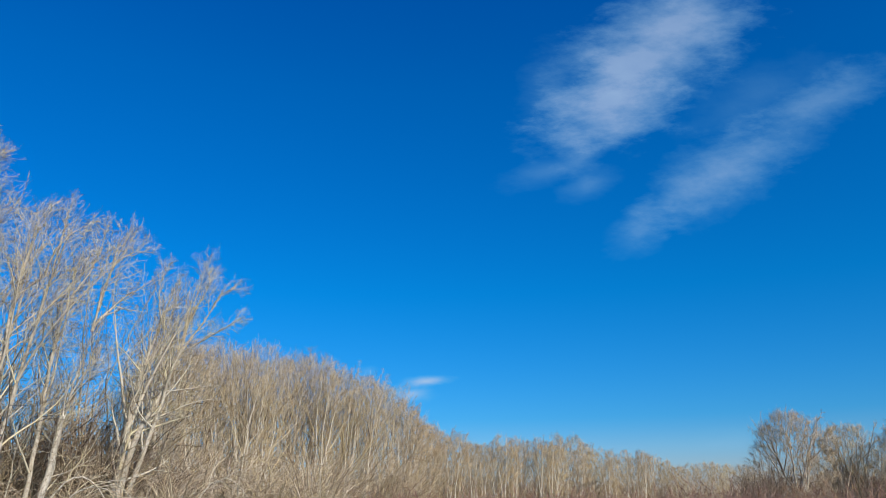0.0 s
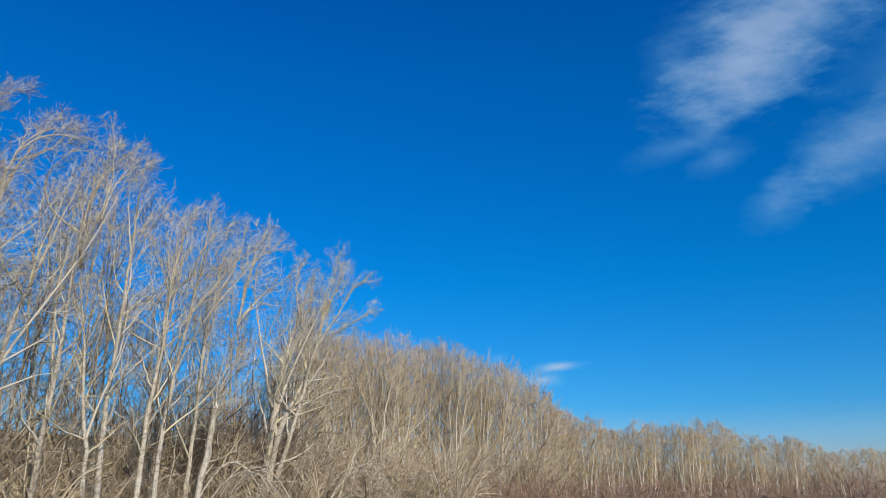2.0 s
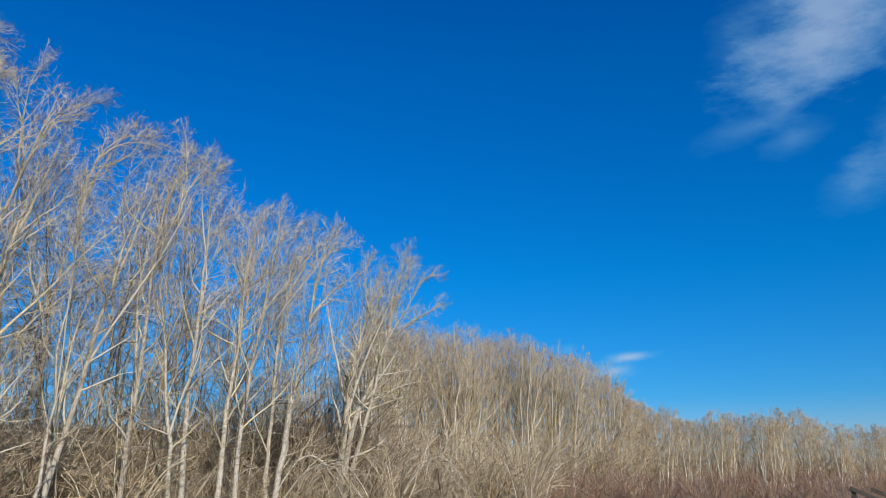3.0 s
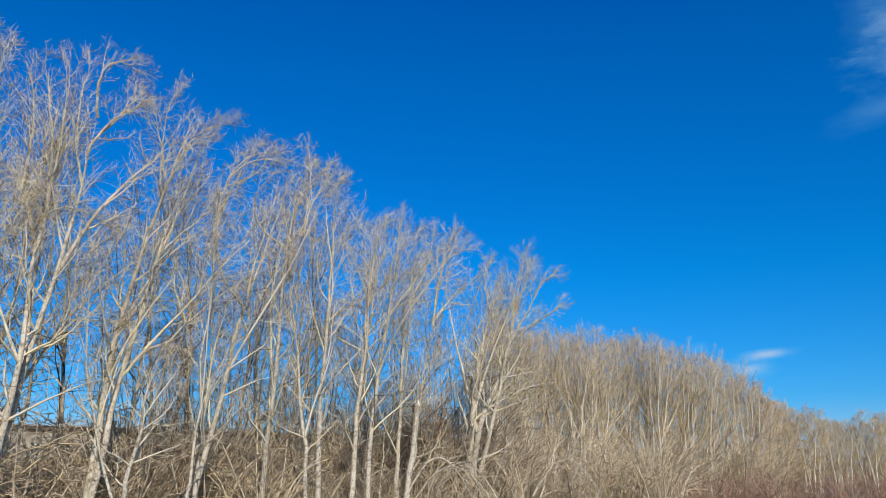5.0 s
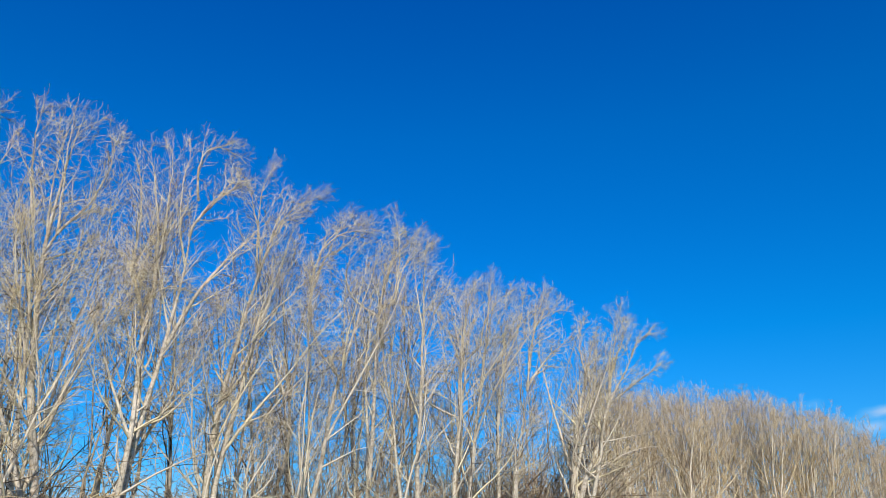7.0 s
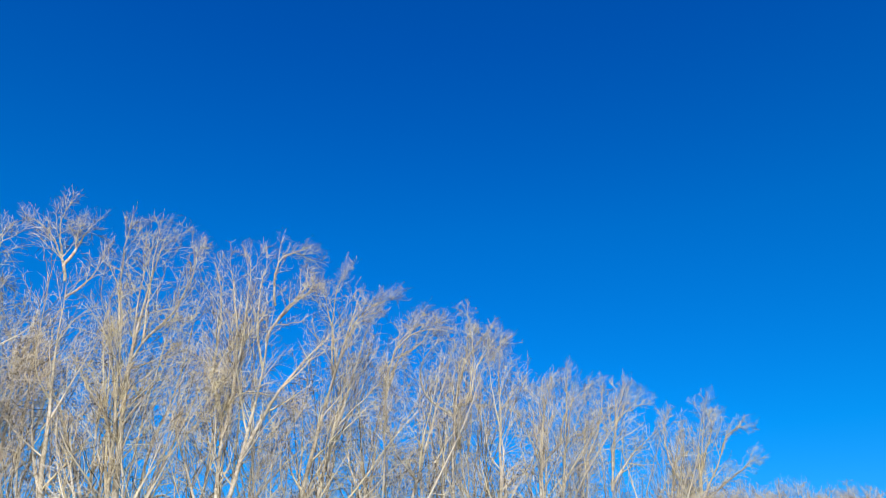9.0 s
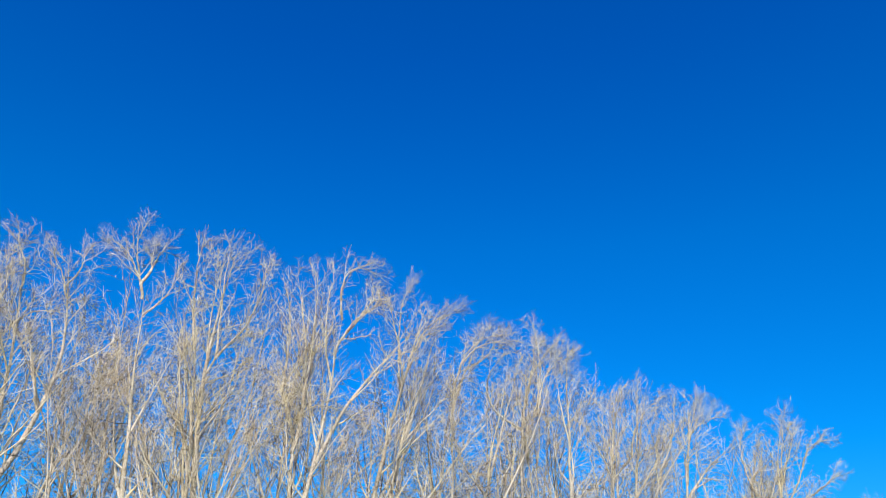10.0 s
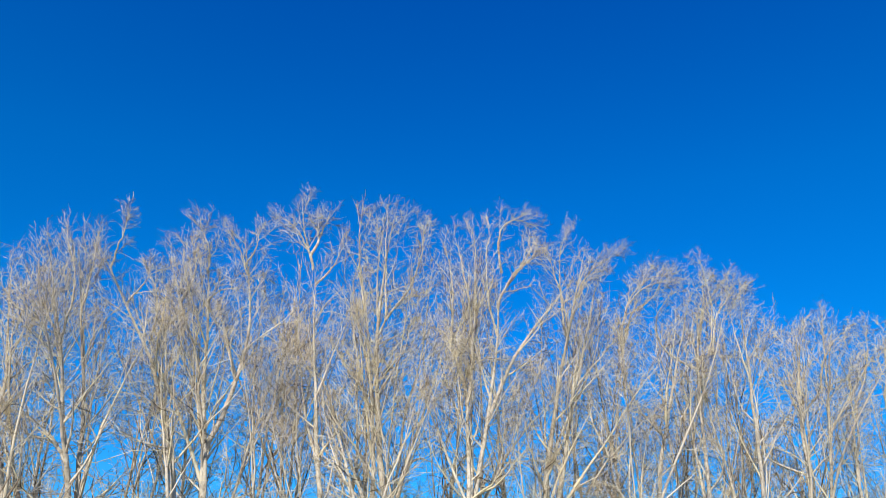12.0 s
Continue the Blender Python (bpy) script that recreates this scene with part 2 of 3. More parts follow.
def crown(rng, stems, radii, leaders=3, limbs=12, boughs=7, twigs=5, width=0.30, low=0.25, fine=0.0045, wind=(0, 0, 0), open_=(28, 58), rise=0.42, fork=(10, 30), shoot=0.8, bend=0.09, close=0.55, limb=0.0125):
    """Leaders, limbs, boughs and twigs on the given stems: leaders and limbs one by one, all boughs, all twigs.
    Branches leave steeply near the ground and close up towards the tips, which end in long thin shoots."""
    blown = tuple(0.5 * w for w in wind)
    p1, r1 = sprout(rng, stems, radii, limbs, (low, 0.97), lambda u, f, x: f * width * (1 - u) ** 0.6 * (0.45 + 0.75 * x) + shoot, open_, rise, bend, 8, wind, 0.25, 0.52, limb, 0.9, close)
    arms, tips = [], [(stems, radii)]
    if leaders:
        p0, r0 = sprout(rng, stems, radii, leaders, (0.30, 0.75), lambda u, f, x: f * (1 - u) * (0.66 + 0.3 * x), fork, 0.2, 0.06, 10, blown, 0.12, 0.72, fine * 3)
        p2, r2 = sprout(rng, p0, r0, max(3, limbs * 2 // 3), (0.15, 0.97), lambda u, f, x: f * 0.32 * (1 - 0.6 * u) * (0.5 + x) + shoot * 0.8, open_, rise, bend, 8, wind, 0.25, 0.5, limb * 0.9, 1.0, close)
        p1, r1 = np.concatenate([p1, p2]), np.concatenate([r1, r2])
        arms = [tubes(p0[i:i + 1], r0[i:i + 1], 6) for i in range(len(p0))]
        tips.append((p0, r0))
    p3, r3 = sprout(rng, p1, r1, boughs, (0.15, 0.97), lambda u, f, x: f * 0.40 * (1 - 0.6 * u) * (0.5 + x) + shoot * 0.35, (36, 96), rise * 0.4, bend * 2.0, 4, blown, 0.35, 0.6, limb * 0.62, 1.0, close * 0.5)
    r3 = np.minimum(r3, limb * 1.1)
    hair = [sprout(rng, p3, r3, twigs, (0.1, 1.0), lambda u, f, x: shoot * (0.18 + 0.48 * x), (28, 95), rise * 0.25, 0.12, 2, blown, 0.45, 0.6, fine, 1.0, 0.3)]
    hair.append(sprout(rng, p1, r1, twigs + 2, (0.3, 1.0), lambda u, f, x: shoot * (0.25 + 0.55 * x), (25, 85), rise * 0.3, 0.12, 2, blown, 0.45, 0.3, fine, 0.8, 0.5))
    for p, r in tips:
        q, w = sprout(rng, p, r, 5, (0.72, 0.99), lambda u, f, x: shoot * (0.7 + 0.7 * x), (8, 30), rise * 0.3, 0.07, 4, blown, 0.3, 0.4, fine * 1.3, 0.8)
        arms += [tubes(q[i:i + 1], np.minimum(w[i:i + 1], fine * 3), 3) for i in range(len(q))]
        hair.append(sprout(rng, q, w, twigs + 2, (0.1, 1.0), lambda u, f, x: shoot * (0.2 + 0.4 * x), (14, 48), rise * 0.4, 0.1, 2, blown, 0.4, 0.6, fine))
    arms += [tubes(p1[i:i + 1], r1[i:i + 1], 4) for i in range(len(p1))]
    return arms, tubes(p3, r3, 3), joined(*[spikes(p, np.minimum(r, fine * 1.3) * 1.3) for p, r in hair])


def dress(tree, arms, boughs, fines, limb_mat, twig_mat, apart):
    """Hang the limbs (each a part of its own, or joined) and the twigs on a tree."""
    if apart:
        for arm in arms:
            part("limb", mesh_of("limb", *arm), limb_mat, tree)
        arms = []
    tagged(part("boughwork", mesh_of("boughwork", *joined(*arms, boughs)), limb_mat, tree), kind="stuff")
    tagged(part("crown", mesh_of("crown", *fines), twig_mat, tree), kind="stuff")


# ---- ground ----
def ground():
    n = 160
    g = np.sign(np.linspace(-1, 1, n)) * np.abs(np.linspace(-1, 1, n)) ** 3 * 2400
    x, y = np.meshgrid(g, g, indexing="ij")
    d = np.hypot(x, y)
    z = -0.02 + 0.12 * np.sin(x * 0.31 + 1.3 * np.sin(y * 0.17)) * np.cos(y * 0.23) * np.clip(d / 12 - 0.5, 0, 1)
    v = np.stack([x, y, z], -1).reshape(-1, 3)
    i, j = np.meshgrid(np.arange(n - 1), np.arange(n - 1), indexing="ij")
    a = (i * n + j).ravel()
    me = mesh_of("ground", v, np.stack([a, a + n, a + n + 1, a + 1], -1))
    m, nd, l, b = material("dry_meadow", 1.0)
    big, small = noise_of(nd, l, 0.15, 5), noise_of(nd, l, 6, 8, 0.75)
    col = mixed(nd, l, big, ramp(nd, l, small, [(0.3, (0.13, 0.10, 0.06)), (0.7, (0.36, 0.29, 0.17))]), ramp(nd, l, small, [(0.3, (0.09, 0.08, 0.04)), (0.7, (0.25, 0.22, 0.11))]))
    l.new(col, b.inputs["Base Color"])
    bump = nd.new("ShaderNodeBump")
    bump.inputs["Distance"].default_value = 0.08
    l.new(small, bump.inputs["Height"])
    l.new(bump.outputs[0], b.inputs["Normal"])
    me.materials.append(m)
    tagged(new("ground", me), "meadow of dry tan winter grass and earth", "ground", kind="structure")


ground()


# ---- the near row of tall poplars ----
def row_tree(seed, yaw, dist, label, stems, limbs):
    """One tall bare tree. Stems by foot, middle and tip, limbs by fork, middle and tip: metres to the right, metres up, and a radius."""
    rng = np.random.default_rng(seed)
    tree = tagged(new("bare_poplar"), label, "tree", "tall row of bare poplars")
    tree.matrix_basis = Matrix.Translation(at(yaw, dist))
    side, away, up = np.array(heading(yaw - 90)), np.array(heading(yaw)), np.array([0.0, 0.0, 1.0])
    flat = np.stack([side, up], 1)
    grown = np.zeros((0, 3))
    sets = []
    for kind, rows in (("stem", stems), ("limb", limbs)):
        paths, radii = [], []
        for row in rows:
            r = row[-1]
            if kind == "stem":
                s0, s1, z1, s2, z2 = row[:5]
                start, d, tip = side * s0 - up * 0.15, rng.uniform(-0.9, 0.9, 2) * np.array([0.6, 1.0]), 0.975
            else:
                s0, z0, s1, z1, s2, z2 = row[:6]
                start = grown[np.argmin(np.linalg.norm((grown - side * s0 - up * z0) @ flat, axis=1))]
                d, tip = start @ away + np.cumsum(rng.uniform(-0.6, 0.6, 2)), 0.98
            p = stem_path(rng, start, side * s1 + away * d[0] + up * z1, side * s2 + away * d[1] + up * z2 * tip, 16, 0.055 if kind == "stem" else 0.025)
            q = r * (1.2 * np.linspace(1, 0.0, 16) ** 0.85 if kind == "stem" else np.linspace(1, 0.0, 16) ** 0.8) + 0.004
            q[0] *= 1.25 if kind == "stem" else 1.0
            part(kind, mesh_of(kind, *tubes(p[None], q[None], 8 if kind == "stem" else 6)), BARK, tree)
            t = np.linspace(0, 15, 90)
            grown = np.concatenate([grown, np.stack([np.interp(t, np.arange(16), p[:, k]) for k in range(3)], 1)])
            paths.append(p), radii.append(q)
        paths, radii = np.array(paths), np.array(radii)
        wind = tuple((0.17 if yaw < 62 else 0.03) * side)
        if kind == "stem":
            sets.append(crown(rng, paths, radii, 2, 13, 8, 6, 0.24, 0.20, 0.0042, wind, (32, 78), 0.42, bend=0.125, close=0.55))
        elif len(paths):
            long = np.linalg.norm(np.diff(paths, axis=1), axis=2).sum(1)
            for pick, count in ((long < 2.5, 4), (long >= 2.5, 7)):
                if pick.any():
                    sets.append(crown(rng, paths[pick], radii[pick], 0, count, 8, 6, 0.29, 0.2, 0.0042, wind, (30, 72), 0.38, shoot=0.65, bend=0.125, close=0.5))
    dress(tree, sum((list(x[0]) for x in sets), []), joined(*[x[1] for x in sets]), joined(*[x[2] for x in sets]), LIMB, TWIG, True)
    return tree


row_tree(1, 83.7, 27.0, "leaning bare poplar with a bent pale lower trunk",
         [(0.88, -1.09, 7.5, -2.14, 12.7, 0.09), (1.56, -0.53, 5.7, -1.25, 7.7, 0.12)],
         [(-0.59, 6.5, -1.3, 9.0, -1.31, 10.5, 0.05), (-0.94, 8.0, -0.66, 8.9, -0.46, 9.6, 0.03)])
row_tree(2, 80.8, 27.0, "twin-stemmed bare poplar with an arching low limb",
         [(1.08, -1.18, 8.7, -2.55, 12.9, 0.11), (0.81, -0.64, 8.6, -1.62, 13.2, 0.1)],
         [(-0.29, 5.7, -1.52, 6.9, -2.76, 7.5, 0.07), (-1.37, 9.5, -2.18, 10.3, -2.85, 11.0, 0.04), (-1.32, 9.4, -1.44, 11.3, -2.06, 13.2, 0.045), (-0.59, 9.0, -0.3, 10.0, 0.03, 10.9, 0.035), (-0.92, 7.2, -1.64, 8.1, -1.32, 8.7, 0.03), (-0.9, 10.5, -1.03, 12.0, -1.16, 13.5, 0.04)])
row_tree(3, 74.9, 28.0, "bare poplar leaning back with a forked top",
         [(1.05, -1.34, 9.2, -4.1, 14.2, 0.11), (1.37, -0.57, 7.7, -1.56, 11.3, 0.08)],
         [(-2.54, 11.4, -2.15, 12.2, -1.47, 13.0, 0.04), (-3.18, 12.8, -3.1, 13.7, -3.12, 15.0, 0.04), (-0.66, 7.7, -1.77, 8.3, -2.7, 8.4, 0.035), (-0.46, 6.5, -1.07, 6.6, -1.81, 7.1, 0.04), (-1.51, 10.8, -1.6, 12.2, -2.22, 13.7, 0.04)])
row_tree(4, 72.8, 27.5, "spreading bare poplar with four stout pale stems",
         [(0.84, -0.51, 9.7, -1.09, 15.1, 0.12), (0.45, -0.84, 9.7, -2.57, 14.2, 0.1)],
         [(0.1, 6.7, 0.66, 9.3, 0.09, 15.3, 0.1), (0.66, 9.2, 0.04, 10.7, -0.61, 11.8, 0.05), (-0.61, 11.8, -0.29, 12.8, 0.33, 13.2, 0.04), (0.49, 12.8, 0.71, 13.5, 1.11, 14.1, 0.03), (-1.48, 12.0, -1.44, 13.3, -1.8, 15.1, 0.04), (-0.63, 8.5, -1.25, 9.6, -1.68, 11.3, 0.04), (-0.8, 13.2, -1.22, 14.3, -1.75, 15.2, 0.04), (0.38, 13.4, -0.11, 14.5, -0.42, 15.3, 0.035), (0.33, 13.8, 0.58, 14.9, 0.57, 15.6, 0.035)])
row_tree(5, 68.8, 29.0, "slim bare poplar leaning across its neighbours",
         [(-1.64, -0.24, 9.3, 0.42, 12.4, 0.065), (0.77, -0.78, 9.9, -0.81, 13.7, 0.045), (1.42, 0.57, 7.9, -0.2, 13.3, 0.055)],
         [])
row_tree(6, 63.3, 28.0, "tall bare poplar with a rounded forked top",
         [(0.05, -1.18, 10.7, -1.64, 14.3, 0.12), (2.72, -0.21, 8.1, -1.59, 11.2, 0.09), (2.09, -0.24, 7.6, -0.94, 9.2, 0.1), (0.11, -1.46, 6.9, -1.91, 9.4, 0.07)],
         [(-1.59, 14.0, -2.19, 15.2, -3.1, 16.4, 0.06), (-1.66, 14.5, -1.51, 16.0, -1.4, 17.1, 0.06), (-1.97, 14.9, -2.27, 16.0, -2.25, 16.9, 0.04), (-1.45, 13.3, -0.89, 14.4, -0.68, 15.7, 0.04)])
row_tree(7, 59.5, 28.5, "very tall bare poplar with stout forked trunks",
         [(1.33, -0.78, 10.4, -0.4, 18.5, 0.14), (-0.42, -0.79, 8.4, -1.7, 14.4, 0.11), (-0.83, 1.06, 8.6, 1.98, 11.8, 0.095), (-0.04, 0.06, 8.9, 0.75, 16.7, 0.05)],
         [(-0.79, 8.8, -1.61, 9.9, -2.37, 11.1, 0.07), (-0.85, 11.4, -0.44, 12.8, 0.42, 13.7, 0.05), (-0.75, 11.3, -0.11, 11.9, 0.43, 12.6, 0.04), (0.49, 6.5, 0.96, 7.1, 2.14, 6.6, 0.045), (-0.43, 12.5, 0.56, 14.6, 0.76, 17.6, 0.05), (-1.28, 12.5, -1.75, 15.1, -1.77, 17.1, 0.05), (-0.7, 12.5, -0.83, 15.3, -0.8, 18.2, 0.05)])
row_tree(8, 54.0, 29.0, "large bare poplar with a long diagonal limb",
         [(-0.48, -0.22, 9.6, -0.97, 13.2, 0.11), (-0.21, 0.89, 10.7, 1.37, 15.2, 0.12)],
         [(1.37, 15.0, 1.74, 17.1, 2.7, 17.6, 0.05), (0.51, 8.6, 2.34, 11.9, 4.31, 14.8, 0.09), (1.5, 13.1, 2.03, 14.7, 3.0, 15.8, 0.06), (-0.15, 9.1, 0.12, 12.9, -0.65, 16.9, 0.09), (-1.17, 9.7, 0.09, 10.6, 2.43, 10.8, 0.04), (-0.61, 11.9, 0.16, 13.4, 0.5, 13.9, 0.05), (0.2, 6.5, -0.84, 8.0, -1.33, 9.6, 0.03), (-0.48, 11.9, -0.73, 14.4, -1.19, 16.9, 0.06), (0.07, 11.9, 0.3, 14.9, 0.08, 17.5, 0.05), (1.02, 11.9, 0.78, 14.9, 0.86, 17.2, 0.05), (1.67, 13.9, 2.39, 15.5, 2.61, 16.8, 0.04)])
row_tree(9, 50.4, 29.5, "slender bare poplar leaning far to one side",
         [(-2.58, 0.16, 8.1, 2.24, 10.4, 0.08), (2.27, 0.31, 8.0, 0.2, 10.9, 0.05)],
         [(-0.19, 7.1, 1.06, 7.4, 1.8, 7.6, 0.035)])
row_tree(10, 45.7, 30.5, "twin-stemmed bare poplar with a tangled crown",
         [(-1.62, -0.65, 10.0, 0.71, 16.9, 0.13), (-1.42, 0.19, 10.2, 1.29, 16.0, 0.12), (-0.43, -0.18, 3.3, 0.44, 6.7, 0.09), (1.63, 2.11, 9.1, 2.14, 13.3, 0.05)],
         [(-0.24, 12.4, -0.47, 14.5, -0.15, 17.6, 0.05), (0.24, 10.2, 0.8, 11.4, 2.52, 13.8, 0.05), (0.45, 6.6, 1.49, 7.9, 3.22, 9.7, 0.05), (0.83, 7.8, 0.54, 9.2, 0.46, 10.2, 0.06), (-0.36, 12.4, -0.62, 15.0, -1.13, 16.9, 0.05), (0.18, 13.9, 0.97, 15.5, 2.18, 16.2, 0.045)])
row_tree(11, 41.6, 32.5, "leaning bare poplar with a fanning top",
         [(-0.38, 1.5, 9.6, 2.9, 15.4, 0.11), (-0.19, -0.03, 7.1, -0.14, 11.8, 0.08)],
         [(1.19, 8.7, 0.15, 10.1, -0.22, 13.1, 0.05), (-0.45, 13.7, 0.64, 15.1, 2.1, 16.3, 0.05), (0.08, 14.2, 1.12, 15.0, 2.36, 15.3, 0.04), (-0.9, 12.4, 0.33, 14.3, 1.23, 16.3, 0.05), (0.56, 14.1, 1.54, 15.3, 1.8, 16.4, 0.04)])
row_tree(12, 37.3, 34.0, "bare poplar with a dark broken side branch",
         [(-0.03, 0.14, 6.0, 0.59, 15.9, 0.11)],
         [(-0.16, 3.2, -0.86, 4.4, -1.59, 5.7, 0.06), (0.59, 6.7, 1.03, 7.8, -0.59, 9.8, 0.04), (-1.21, 12.2, -1.21, 14.3, -0.28, 16.2, 0.06), (-1.3, 9.4, 0.14, 10.8, 0.77, 12.3, 0.04)])
row_tree(13, 34.0, 35.0, "straight pale bare poplar with short upper limbs",
         [(0.27, 0.32, 9.4, 0.59, 16.7, 0.12), (-0.19, -0.68, 5.9, -1.58, 12.3, 0.09)],
         [(-2.75, 10.6, -1.39, 13.7, 0.26, 16.6, 0.07), (-1.52, 13.2, -1.03, 15.3, -0.91, 17.1, 0.04), (-2.13, 12.1, -1.48, 12.5, -0.05, 12.3, 0.04), (-0.74, 12.6, -0.33, 14.7, 0.54, 16.5, 0.05), (-0.35, 14.5, 0.3, 15.4, 0.75, 16.2, 0.04), (-1.03, 12.6, -0.67, 14.7, -0.95, 17.1, 0.04)])
row_tree(14, 30.4, 38.0, "pair of pale bare poplars grown together",
         [(-0.35, -0.01, 7.2, 0.57, 15.3, 0.12), (0.26, 0.43, 5.0, 2.19, 15.5, 0.11)],
         [(0.15, 9.9, 1.1, 11.6, 2.57, 12.5, 0.05), (0.53, 8.3, 1.7, 10.5, 3.39, 12.0, 0.05), (-0.16, 10.8, -0.61, 12.4, -0.84, 13.2, 0.04), (-2.99, 8.1, -1.84, 9.3, -0.32, 11.0, 0.05), (0.2, 10.1, 0.44, 12.8, 0.87, 15.4, 0.05), (1.1, 11.6, 1.67, 13.4, 2.86, 15.0, 0.05), (0.84, 10.1, 1.47, 12.8, 1.74, 15.5, 0.05)])
row_tree(15, 27.3, 41.0, "bare poplar with dark crooked upper limbs",
         [(-0.17, -0.26, 5.3, 0.48, 14.2, 0.11), (-0.04, 0.88, 6.8, 1.43, 10.3, 0.09)],
         [(1.3, 9.8, 2.31, 11.3, 3.98, 13.1, 0.08), (1.37, 9.8, 1.75, 12.4, 2.57, 15.4, 0.06), (-0.05, 9.2, 0.34, 11.4, -0.42, 15.0, 0.05), (0.36, 11.7, 1.12, 13.7, 1.45, 15.8, 0.05), (1.75, 12.5, 2.72, 14.0, 3.63, 14.6, 0.05), (1.12, 10.8, 1.92, 13.7, 2.16, 15.6, 0.05)])
row_tree(16, 22.4, 44.0, "forked bare poplar with three bright pale stems",
         [(-0.32, 0.47, 6.8, 1.76, 13.6, 0.19), (-0.29, 1.84, 8.4, 4.2, 13.5, 0.17), (-0.09, 1.2, 5.2, 3.3, 15.0, 0.13)],
         [(1.2, 8.7, 1.49, 11.1, 2.0, 13.5, 0.06), (2.63, 9.6, 3.89, 10.7, 5.5, 12.0, 0.06), (0.57, 5.5, 1.55, 6.3, 2.93, 5.5, 0.05), (0.31, 5.5, -0.11, 6.8, -0.14, 8.7, 0.04), (1.58, 10.7, 0.97, 12.7, 1.11, 14.5, 0.05), (2.74, 11.0, 3.21, 12.7, 3.82, 14.6, 0.05), (3.63, 12.4, 4.51, 13.4, 5.28, 14.0, 0.05)])


def snag():
    """A dead pale trunk, snapped off at a man's height above the brush."""
    rng = np.random.default_rng(5)
    ob = tagged(new("broken_snag"), "dead pale tree trunk snapped off above the brush", "dead tree", "tall row of bare poplars")
    ob.matrix_basis = Matrix.Translation(at(27.0, 40.0))
    side = np.array(heading(27.0 - 90))
    p = stem_path(rng, side * -0.25 - np.array([0, 0, 0.15]), side * 0.12 + np.array([0, 0, 3.0]), side * 0.42 + np.array([0, 0, 5.6]), 16, 0.03)
    part("stem", mesh_of("stem", *tubes(p[None], np.linspace(0.17, 0.12, 16)[None], 8)), BARK, ob)
    tip = p[-1]
    shards = np.stack([np.stack([tip + side * dx - np.array([0, 0, 0.1]), tip + side * dx * 1.3 + np.array([0, 0, h])]) for dx, h in ((-0.08, 0.12), (-0.02, 0.3), (0.04, 0.18), (0.09, 0.08))])
    part("splintered_top", mesh_of("splintered_top", *tubes(shards, np.tile([0.045, 0.008], (4, 1)), 4)), LIMB, ob, "splintered pale wood")


snag()


# ---- woods behind and beyond ----
def fan(rng, high, count, wide, low, thick, long):
    """The finest outer twigs of a crown: they sweep upwards and outwards in tufts through an egg-shaped space."""
    tufts = max(8, count // 9)
    z = low + (1.0 - low) * rng.random(tufts) ** 0.75
    body = wide * np.sqrt(np.clip(1 - ((z - low - 0.46 * (1 - low)) / (0.56 * (1 - low))) ** 2, 0.02, 1))
    a, r = rng.uniform(0, 2 * np.pi, tufts), body * np.sqrt(rng.uniform(0.1, 1.0, tufts))
    lump = 1 + 0.2 * np.sin(3 * a + 7 * z) * np.cos(2 * a - 5 * z)
    root = np.stack([np.cos(a) * r * lump, np.sin(a) * r * lump, z * high * 0.95], -1)
    aim = np.stack([np.cos(a) * r / wide * 0.7, np.sin(a) * r / wide * 0.7, np.full(tufts, 0.75)], -1) + rng.normal(size=(tufts, 3)) * 0.3
    who = np.repeat(np.arange(tufts), 9)
    n = len(who)
    d = unit(unit(aim[who]) + rng.normal(size=(n, 3)) * 0.33)
    span = (long * rng.uniform(0.45, 1.2, n))[:, None]
    start = root[who] + d * span * rng.uniform(-0.3, 0.5, (n, 1)) + rng.normal(size=(n, 3)) * long * 0.16
    p = np.stack([start - d * span * 0.5, start + d * span * 0.5], 1)
    return spikes(p, np.full((n, 2), thick * 1.25))


def wood_tree(name, seed, high, stems, spread, leaders, limbs, boughs, twigs, fine, mats, label, group, radius=0.1, low=0.2, width=0.30, open_=(30, 68), rise=0.35, fork=(12, 34), puff=None, shoot=0.8):
    """A bare tree to be repeated, standing at the origin."""
    rng = np.random.default_rng(seed)
    tree = tagged(new(name), label, "tree", group)
    paths, radii = [], []
    for i in range(stems):
        a = rng.uniform(0, 2 * np.pi)
        out = np.array([np.cos(a), np.sin(a), 0])
        h = high * (rng.uniform(0.78, 0.95) if i else 0.95)
        p = stem_path(rng, out * 0.15 - np.array([0, 0, 0.15]), out * spread * 0.45 + np.array([0, 0, h * 0.5]), out * spread * rng.uniform(0.7, 1.2) + np.array([0, 0, h]))
        q = radius * np.linspace(1, 0.0, 16) ** 0.95 + fine
        paths.append(p), radii.append(q)
        part("stem", mesh_of("stem", *tubes(p[None], q[None], 6)), mats[0], tree)
    arms, arching, fines = crown(rng, np.array(paths), np.array(radii), leaders, limbs, boughs, twigs, width=width, low=low, fine=fine, open_=open_, rise=rise, fork=fork, shoot=shoot, bend=0.15, limb=fine * 1.9)
    if puff:
        fines = joined(fines, fan(rng, high, *puff))
    dress(tree, arms, arching, fines, mats[1], mats[2], False)
    return tree


